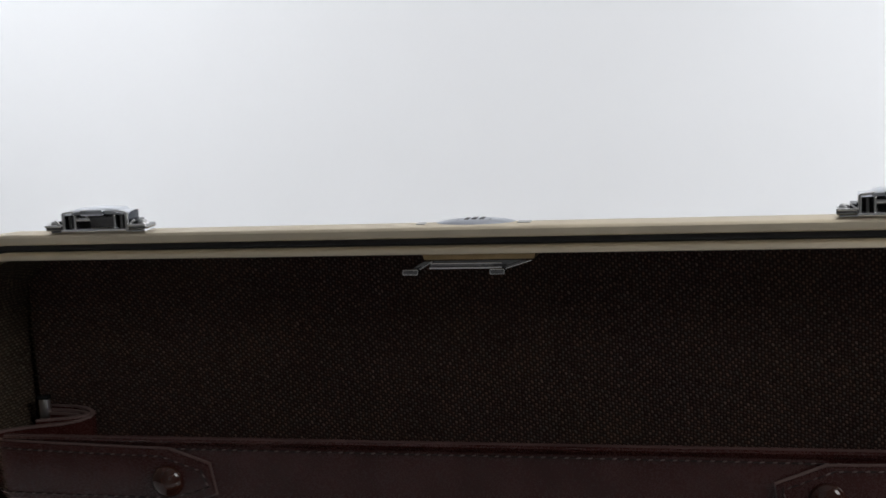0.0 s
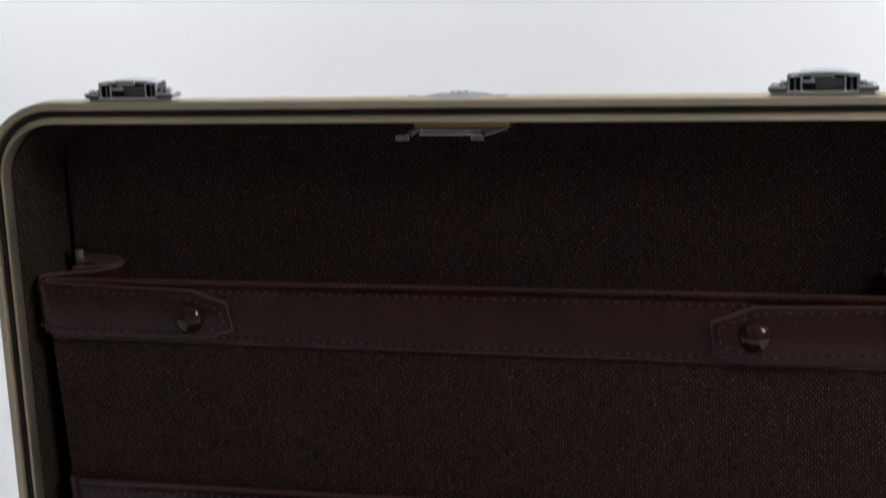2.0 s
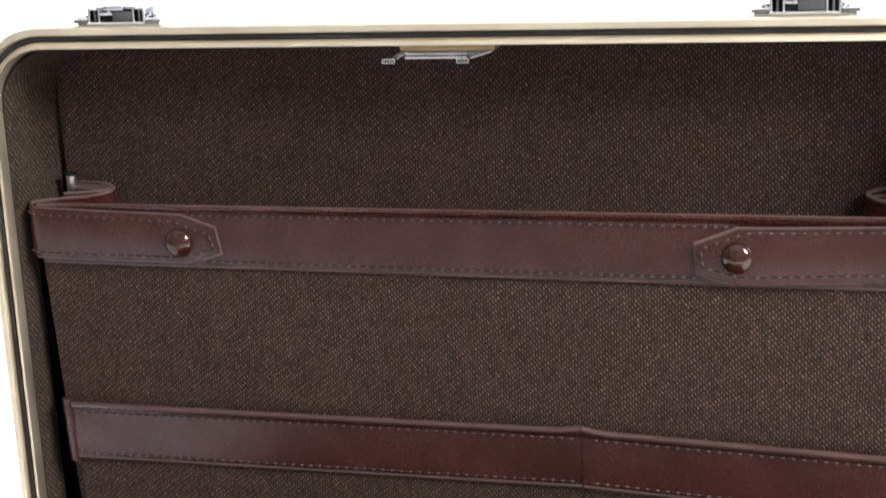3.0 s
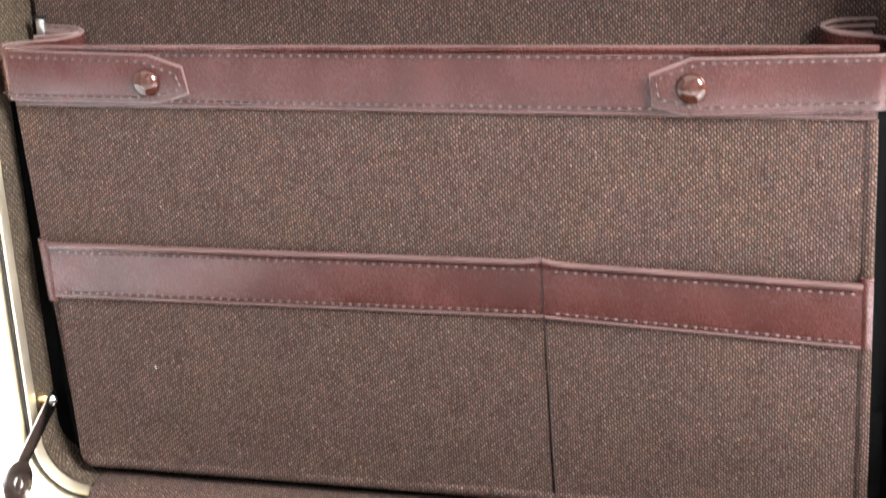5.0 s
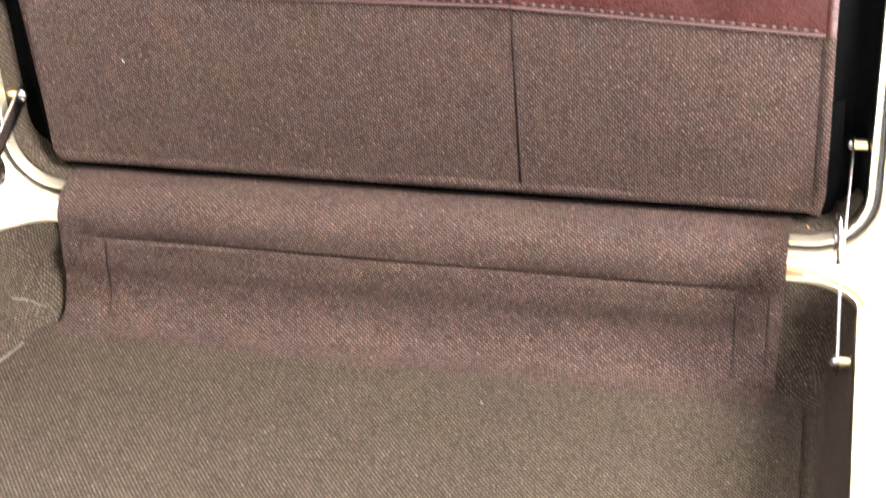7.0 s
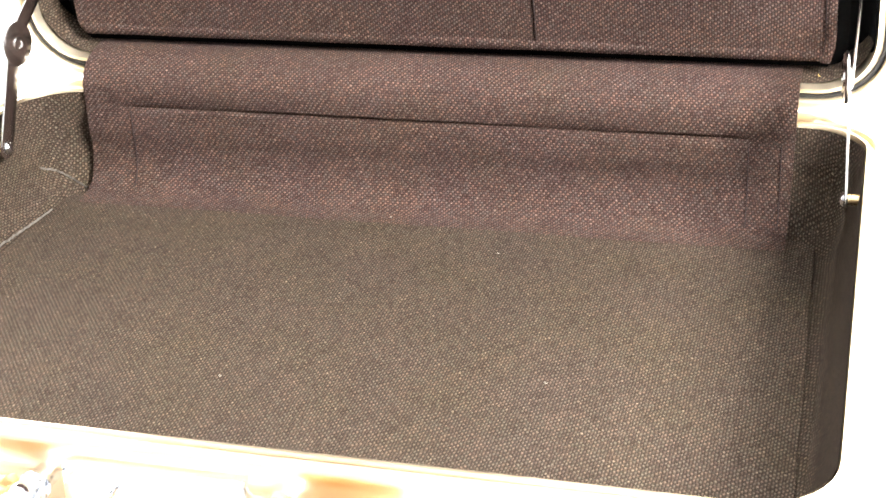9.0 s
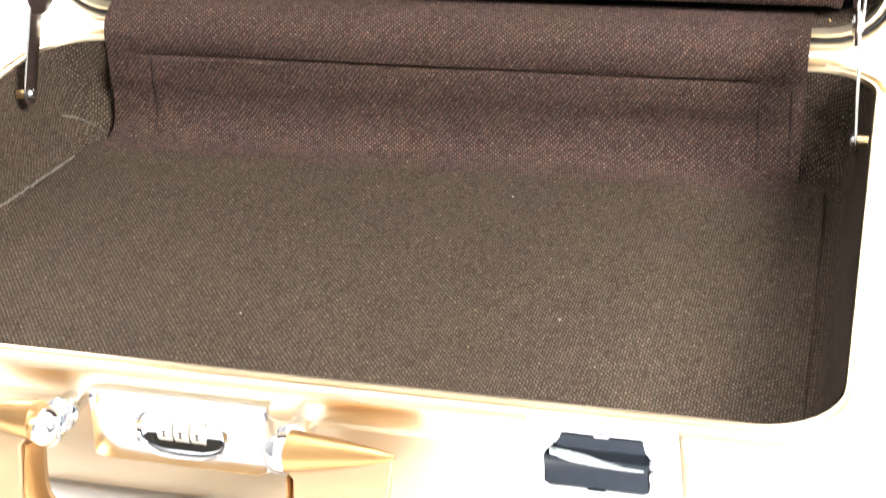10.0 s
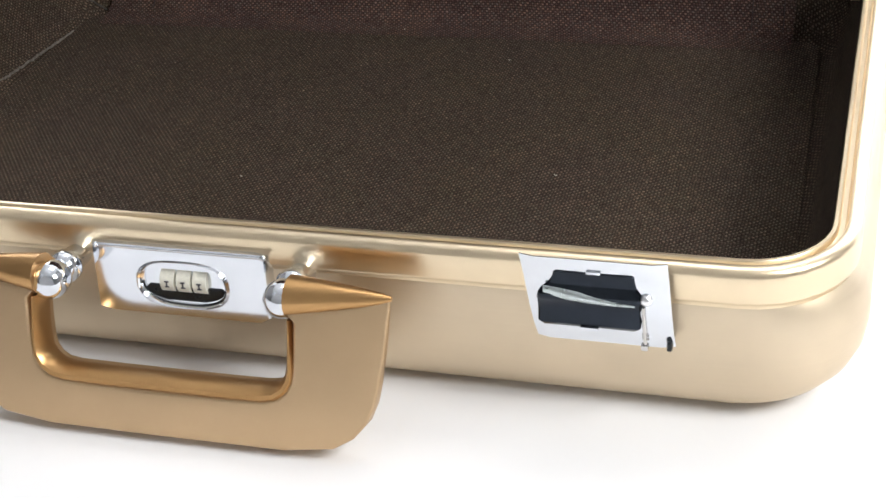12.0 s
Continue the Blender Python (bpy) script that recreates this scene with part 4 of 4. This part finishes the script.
def base_latch(x):
    """The lower half of a latch: a curved chrome plate over the front frame with a finger pull."""
    bm = bmesh.new()
    prof = [(-0.0090, 0.0698), (-0.0089, 0.0680), (-0.0087, 0.0656), (-0.0085, 0.0634), (-0.0082, 0.0612), (-0.0082, 0.0588), (-0.0080, 0.0500), (-0.0070, 0.0420), (-0.0052, 0.0362)]
    loops = []
    for y, z in prof:
        t = (z - 0.036) / 0.033
        hw = 0.0228 + 0.0010 * t
        mid = x - 0.0010 - 0.0030 * (t - 0.4)
        loops.append([(mid - hw, y + 0.0012, z), (mid - hw * 0.8, y, z), (mid + hw * 0.8, y, z), (mid + hw, y + 0.0012, z)])
    back = [[(px, py + 0.0008, pz - 0.0003) for px, py, pz in lp] for lp in loops]
    loft(bm, [a + b[::-1] for a, b in zip(loops, back)], cap_start=True, cap_end=True)
    root = part("base_latch", bm, CHROME, case, "chrome draw latch with dark finger pull")
    # finger pull: two scoops, dark reflections in their colour, a pale reflected band between them
    mid = x - 0.0042
    bm = bmesh.new()
    # depth, height, half width, sideways shift
    prof = [(-0.0084, 0.0655, 0.0128, 0.0018), (-0.0093, 0.0647, 0.0134, 0.0018), (-0.0088, 0.0628, 0.0140, 0.0016), (-0.0086, 0.0606, 0.0148, 0.0012), (-0.0092, 0.0584, 0.0160, 0.0007),
            (-0.0102, 0.0568, 0.0169, 0.0004), (-0.0102, 0.0552, 0.0171, 0.0002), (-0.0093, 0.0538, 0.0171, 0.0), (-0.0087, 0.0512, 0.0170, 0.0), (-0.0087, 0.0478, 0.0170, -0.0001),
            (-0.0094, 0.0452, 0.0168, -0.0002), (-0.0087, 0.0440, 0.0160, -0.0002)]
    rows = []
    for y, z, hw, dx in prof:
        c = mid + dx
        rows.append([(c - hw, y + 0.0010, z), (c - hw * 0.92, y, z), (c, y + 0.0002, z), (c + hw * 0.92, y, z), (c + hw, y + 0.0010, z)])
    back = [[(px, -0.0066, pz) for px, py, pz in lp] for lp in rows]
    loft(bm, [a + b[::-1] for a, b in zip(rows, back)], cap_start=True, cap_end=True)
    part("finger_pull", bm, PULL_REFLECT, root, "finger pull, chrome's dark reflections put into its colour")
    bm = bmesh.new()
    rows = []
    for i in range(13):
        sx = i / 6 - 1
        zc = 0.0556 - 0.0018 * sx + 0.0004 * sx * sx
        h = 0.0020 * (1 - 0.75 * max(0, (sx + 0.45) / 1.45) ** 1.3) * (1 - 0.35 * max(0, -sx - 0.6))
        rows.append([(mid + 0.0002 + sx * 0.0148, -0.0094 - 0.0013 * math.sin(a) * (1 - 0.5 * sx * sx), zc + h * math.cos(a)) for a in (0, 0.52, 1.05, 1.57, 2.09, 2.62, 3.14)])
    loft(bm, rows, cap_start=True, cap_end=True)
    part("pull_ridge", bm, RIDGE_REFLECT, root, "pale ridge for the band reflected across the pull")
    bm = bmesh.new()
    block(bm, mid - 0.0006, mid + 0.0042, -0.0095, -0.0078, 0.0647, 0.0658, 0.0004)
    part("pull_tab", bm, CHROME, root, "small chrome tab")
    bm = bmesh.new()
    rod(bm, (x + 0.0138, -0.0086, 0.0395), (x + 0.0134, -0.0094, 0.0540), 0.0006, seg=12)
    block(bm, x + 0.0124, x + 0.0148, -0.0096, -0.0070, 0.0372, 0.0392, 0.0005)
    part("latch_slide", bm, STEEL, root, "steel slide beside the pull")
    bm = bmesh.new()
    turned(bm, [(0.0021, -0.0008), (0.0021, 0.0006), (0.0017, 0.0013), (0.0009, 0.0018), (0.0002, 0.0019)], Matrix.Translation((x + 0.0142, -0.0082, 0.0562)) @ Matrix.Rotation(radians(90), 4, "X"), 16)
    part("latch_screw", bm, NICKEL, root, "bright domed screw")
    bm = bmesh.new()
    block(bm, mid - 0.0030, mid + 0.0030, -0.0102, -0.0074, 0.0434, 0.0448, 0.0005)
    part("pull_tab", bm, CHROME, root, "small chrome tab")
    bm = bmesh.new()
    block(bm, x + 0.0204, x + 0.0222, -0.0074, 0.0000, 0.0362, 0.0394, 0.0006)
    part("latch_stop", bm, DARK, root, "small steel stop")
    return root


def lock():
    y = -0.0056
    bm = bmesh.new()
    # plate with an oval cut out: strips run from the oval to the plate's edge

    def on_edge(px, pz):
        dx, dz = px + 0.0012, pz - 0.0450
        k = min((0.0325 if dx > 0 else 0.0345) / max(abs(dx), 1e-6), (0.0125 if dz > 0 else 0.0135) / max(abs(dz), 1e-6))
        return -0.0012 + dx * k, 0.0450 + dz * k
    ang = [2 * math.pi * i / 48 for i in range(48)]
    rim, outer = [], []
    for a in ang:
        c, s = math.cos(a), math.sin(a)
        rim.append((-0.0012 + 0.0168 * math.copysign(abs(c) ** 0.7, c), 0.0440 + 0.0086 * math.copysign(abs(s) ** 0.8, s)))
        outer.append(on_edge(-0.0012 + 0.0306 * c * 2, 0.0450 + 0.0142 * s * 2))

    def at(ps, yy, k=1.0):
        return [(-0.0012 + (px + 0.0012) * k, yy, 0.045 + (pz - 0.045) * k) for px, pz in ps]
    loft(bm, [at(rim, -0.0034, 0.93), at(rim, y - 0.0004, 0.97), at(rim, y - 0.0009, 1.01), at(rim, y, 1.06), at(outer, y, 0.97), at(outer, y + 0.0016, 1.0), at(outer, 0.0035, 1.0)])
    for v in bm.verts:
        v.co.y += (v.co.z - 0.0450) * 0.13
    root = part("combination_lock", bm, CHROME, case, "chrome three-dial combination lock plate")
    bm = bmesh.new()
    rod(bm, (-0.0330, -0.0042, 0.0573), (0.0306, -0.0042, 0.0573), 0.0009, seg=14)
    part("plate_edge", bm, CHROME, root, "rolled upper edge of the lock plate")
    bm = bmesh.new()
    turned(bm, [(0.0166, -0.0010), (0.0166, 0.0)], Matrix.Translation((-0.0012, -0.0036, 0.044)) @ Matrix.Rotation(radians(90), 4, "X") @ Matrix.Diagonal((1.02, 0.54, 1, 1)))
    for v in bm.verts:
        v.co.y += (v.co.z - 0.0450) * 0.17
    part("lock_well", bm, CHROME, root, "chrome well behind the dials")
    # dark crescent put in where the recess goes dark below the dials
    bm = bmesh.new()
    pts = [(-0.0012 + 0.0150 * math.cos(radians(a)), 0.0412 + 0.0050 * math.sin(radians(a))) for a in range(180, 361, 12)]
    pts += [(0.0128, 0.0424), (-0.0150, 0.0424)]
    outline(bm, pts, 0.0036, 0.0050)
    part("dark_crescent", bm, DARK, root, "dark crescent put in for the slot under the dials", Matrix.Rotation(radians(90), 4, "X"))
    for i in range(3):
        x = -0.0072 + i * 0.0062
        bm = bmesh.new()
        rod(bm, (x - 0.0026, -0.0012, 0.0438), (x + 0.0026, -0.0012, 0.0438), 0.0050, seg=28)
        dial = part("dial", bm, DIAL, root, "ivory number wheel")
        bm = bmesh.new()
        for dz in (-0.0010, 0.0010):
            block(bm, x - 0.0008, x + 0.0008, -0.00628, -0.0056, 0.0440 + dz - 0.00025, 0.0440 + dz + 0.00025)
        block(bm, x - 0.0003, x + 0.0003, -0.00628, -0.0056, 0.0432, 0.0448)
        part("dial_mark", bm, INK, dial, "dark printed mark")
    for s in (-1, 1):
        bm = bmesh.new()
        turned(bm, [(0.0011, -0.0006), (0.0011, 0.0004), (0.0007, 0.0009), (0.0002, 0.0011)], Matrix.Translation((-0.0330 if s < 0 else 0.0306, -0.0046, 0.0573)) @ Matrix.Rotation(radians(90), 4, "X"), 10)
        part("pin", bm, CHROME, root)


def handle():
    top = Vector((0, -0.0205, 0.0530))
    down = Vector((0, -0.0160, -0.0505)).normalized()
    inner = [(0.0465, 0.0005), (0.0465, -0.0060), (0.0463, -0.0150), (0.0458, -0.0225), (0.0450, -0.0260), (0.0432, -0.0285), (0.0405, -0.0302), (0.0360, -0.0309),
             (0.0200, -0.0311), (0.0, -0.0311)]
    outer = [(0.0812, 0.0030), (0.0802, -0.0090), (0.0790, -0.0180), (0.0777, -0.0270), (0.0762, -0.0340), (0.0735, -0.0405), (0.0690, -0.0460), (0.0620, -0.0502),
             (0.0440, -0.0526), (0.0, -0.0528)]
    thick_i = [0.0130] * 10
    thick_o = [0.0016, 0.0034, 0.0046, 0.0056, 0.0066, 0.0074, 0.0080, 0.0086, 0.0090, 0.0090]
    full = []
    for i in range(10):
        full.append((inner[i], outer[i], thick_i[i], thick_o[i]))
    for i in range(8, -1, -1):
        full.append(((-inner[i][0], inner[i][1]), (-outer[i][0], outer[i][1]), thick_i[i], thick_o[i]))
    out = Vector((0, down.z, -down.y))
    if out.y > 0:
        out = -out

    def p(q, off):
        return top + Vector((q[0], 0, 0)) - down * q[1] + out * off
    bm = bmesh.new()
    loops = []
    for k, (i_, o_, ti, to) in enumerate(full):
        m_ = ((i_[0] + o_[0]) / 2, (i_[1] + o_[1]) / 2)
        tm = (ti + to) / 4 + 0.0004
        end = k in (0, len(full) - 1)
        # the front edge of the opening is rounded away, most of all at the two wings
        fi = (i_[0], i_[1] - 0.0045) if end else (i_[0] + (o_[0] - i_[0]) * 0.10, i_[1] + (o_[1] - i_[1]) * 0.24)
        fi2 = (i_[0], i_[1] - 0.0020) if end else (i_[0] + (o_[0] - i_[0]) * 0.02, i_[1] + (o_[1] - i_[1]) * 0.06)
        fm = (m_[0], m_[1] - 0.0040) if end else m_
        loops.append([p(i_, -ti / 2), p(fi2, ti / 2 - 0.0045), p(fi, ti / 2 - 0.0002), p(fm, tm), p(o_, to / 2), p(o_, -to / 2), p(m_, -tm)])
    loft(bm, loops, cap_start=True, cap_end=True)
    sharp = [e for e in bm.edges if len(e.link_faces) == 2 and e.calc_face_angle() > 0.8]
    bmesh.ops.bevel(bm, geom=sharp, offset=0.0016, segments=3, affect="EDGES", profile=0.55, clamp_overlap=True)
    root = part("handle", bm, BRONZE_FACE, case, "matt bronze-gold carrying handle hanging forward on chrome mounts")
    # glossy rounded lip round the opening, running out into the two wings
    lip = [q for q in inner[1:]] + [(-q[0], q[1]) for q in inner[-2:0:-1]]
    rows = []
    for k, q in enumerate(lip):
        a, b = lip[max(0, k - 1)], lip[min(len(lip) - 1, k + 1)]
        d = Vector((b[0] - a[0], b[1] - a[1])).normalized()
        side = Vector((d.y, -d.x))
        if side.dot(Vector((0.0 - q[0], -0.012 - q[1]))) > 0:
            side = -side
        low = min(1.0, abs(q[1]) / 0.031)
        wide, high = 0.0007 + 0.0023 * low ** 2, 0.0062 + 0.0008 * low
        rows.append([p((q[0] + side.x * (wide - wide * 1.15 * math.cos(t)), q[1] + side.y * (wide - wide * 1.15 * math.cos(t))), high * math.sin(t)) for t in [2 * math.pi * i / 14 for i in range(14)]])
    bm = bmesh.new()
    loft(bm, rows, cap_start=True, cap_end=True)
    part("handle_lip", bm, BRONZE_DEEPENED, root, "glossy rounded bronze lip of the opening")
    for s in (-1, 1):
        bm = bmesh.new()
        rows = []
        for k in range(9):
            f = k / 8
            rad = 0.0068 * (1 - f) ** 0.75 + 0.0009
            c = (s * (0.0462 + 0.0352 * f), 0.0008 + 0.0020 * f)
            rows.append([p((c[0], c[1] + rad * 0.95 * math.cos(t)), rad * 1.05 * math.sin(t)) for t in [2 * math.pi * i / 20 for i in range(20)]])
        loft(bm, rows, cap_start=True, cap_end=True)
        part("handle_wing", bm, BRONZE_DEEPENED, root, "glossy tapered bronze wing")
    for s, x, reach in ((-1, -0.0430, 0.97), (1, 0.0428, 0.90)):
        m = Matrix.Translation((x, 0.0000, 0.0500)) @ Matrix.Rotation(radians(85), 4, "X") @ Matrix.Diagonal((1, 1, reach, 1))
        bm = bmesh.new()
        turned(bm, [(0.0044, -0.002), (0.0044, 0.0060), (0.0046, 0.0070), (0.0058, 0.0085), (0.0063, 0.0110), (0.0058, 0.0136), (0.0048, 0.0150), (0.0056, 0.0166), (0.0064, 0.0188),
                    (0.0067, 0.0215), (0.0064, 0.0242), (0.0052, 0.0266), (0.0030, 0.0279), (0.0006, 0.0283)], m)
        part("handle_mount", bm, CHROME, root, "chrome ball mount")
        bm = bmesh.new()
        rod(bm, (x - s * 0.001, -0.0200, 0.0524), (x + s * 0.006, -0.0200, 0.0524), 0.0030)
        part("handle_pin", bm, CHROME, root)


def badge():
    """An oval emblem on the lid's free edge, with unreadable lettering."""
    bm = bmesh.new()
    m = LID @ Matrix.Translation((-0.0024, D + 0.0010, -0.0110)) @ Matrix.Rotation(radians(-90), 4, "X") @ Matrix.Diagonal((1.07, 0.50, 1, 1))
    turned(bm, [(0.0155, -0.0012), (0.0154, -0.0002), (0.0138, 0.0006), (0.0108, 0.0013), (0.0055, 0.0018), (0.0006, 0.0020)], m, 32)
    root = part("badge", bm, BADGE, case, "domed silver-blue oval emblem")
    for x, half in ((-0.0226, 0.0017), (0.0164, 0.0025)):
        bm = bmesh.new()
        block(bm, x - half, x + half, D + 0.0010, D + 0.0018, -0.0105, -0.0065, 0.0003)
        part("edge_plate", bm, STEEL, case, "small dull steel plate on the lid edge", LID)
    for i in range(5):
        bm = bmesh.new()
        x = -0.0082 + i * 0.0028
        block(bm, x - 0.0009, x + 0.0009, D + 0.0014, D + 0.00304 - 12.0 * (x + 0.0024) ** 2, -0.0130, -0.0085, 0.0001)
        part("emblem_mark", bm, INK, root, "small dark mark", LID)


lid_latch(-0.1506)
lid_latch(0.1484)
lid_catch()
for side in (-1, 1):
    base_latch(side * 0.1484)
lock()
handle()
badge()


# ---- lint and a crumb on the lining ----
def lint(place, length, turn, mat, label, category):
    bm = bmesh.new()
    rows = []
    for i in range(6):
        t = i / 5 - 0.5
        r = 0.00028 * (1.1 - abs(t))
        bend = 0.0003 * math.sin(i * 1.7)
        rows.append([(t * length, bend + r * math.cos(a), r * math.sin(a)) for a in (0, 1.57, 3.14, 4.71)])
    loft(bm, rows, cap_start=True, cap_end=True)
    ob = part("lint" if mat is LINT else "crumb", bm, mat)
    ob.matrix_world = Matrix.Translation(place) @ Matrix.Rotation(turn, 4, "Y") @ Matrix.Rotation(turn * 0.5, 4, "Z")
    return tagged(ob, label, category, "lint specks" if mat is LINT else "")


on_pocket = LID @ org(-0.1464, 0.0786, 0.0040)
for place, length, turn in ((on_pocket, 0.0022, 1.3), (Vector((0.0972, 0.1489, 0.0099)), 0.0016, 0.3), (Vector((-0.0133, 0.2905, 0.0099)), 0.0015, 0.8),
                            (Vector((0.0500, 0.2600, 0.0099)), 0.0010, 0.2), (Vector((-0.0400, 0.1300, 0.0099)), 0.0012, 0.5)):
    lint(place, length, turn, LINT, "pale lint fibre lying on brown cloth lining", "lint")
lint(LID @ Vector((0.1930, 0.0105, -0.0105)), 0.0036, 0.9, CRUMB, "small ochre crumb caught at the lid lining's edge", "crumb")
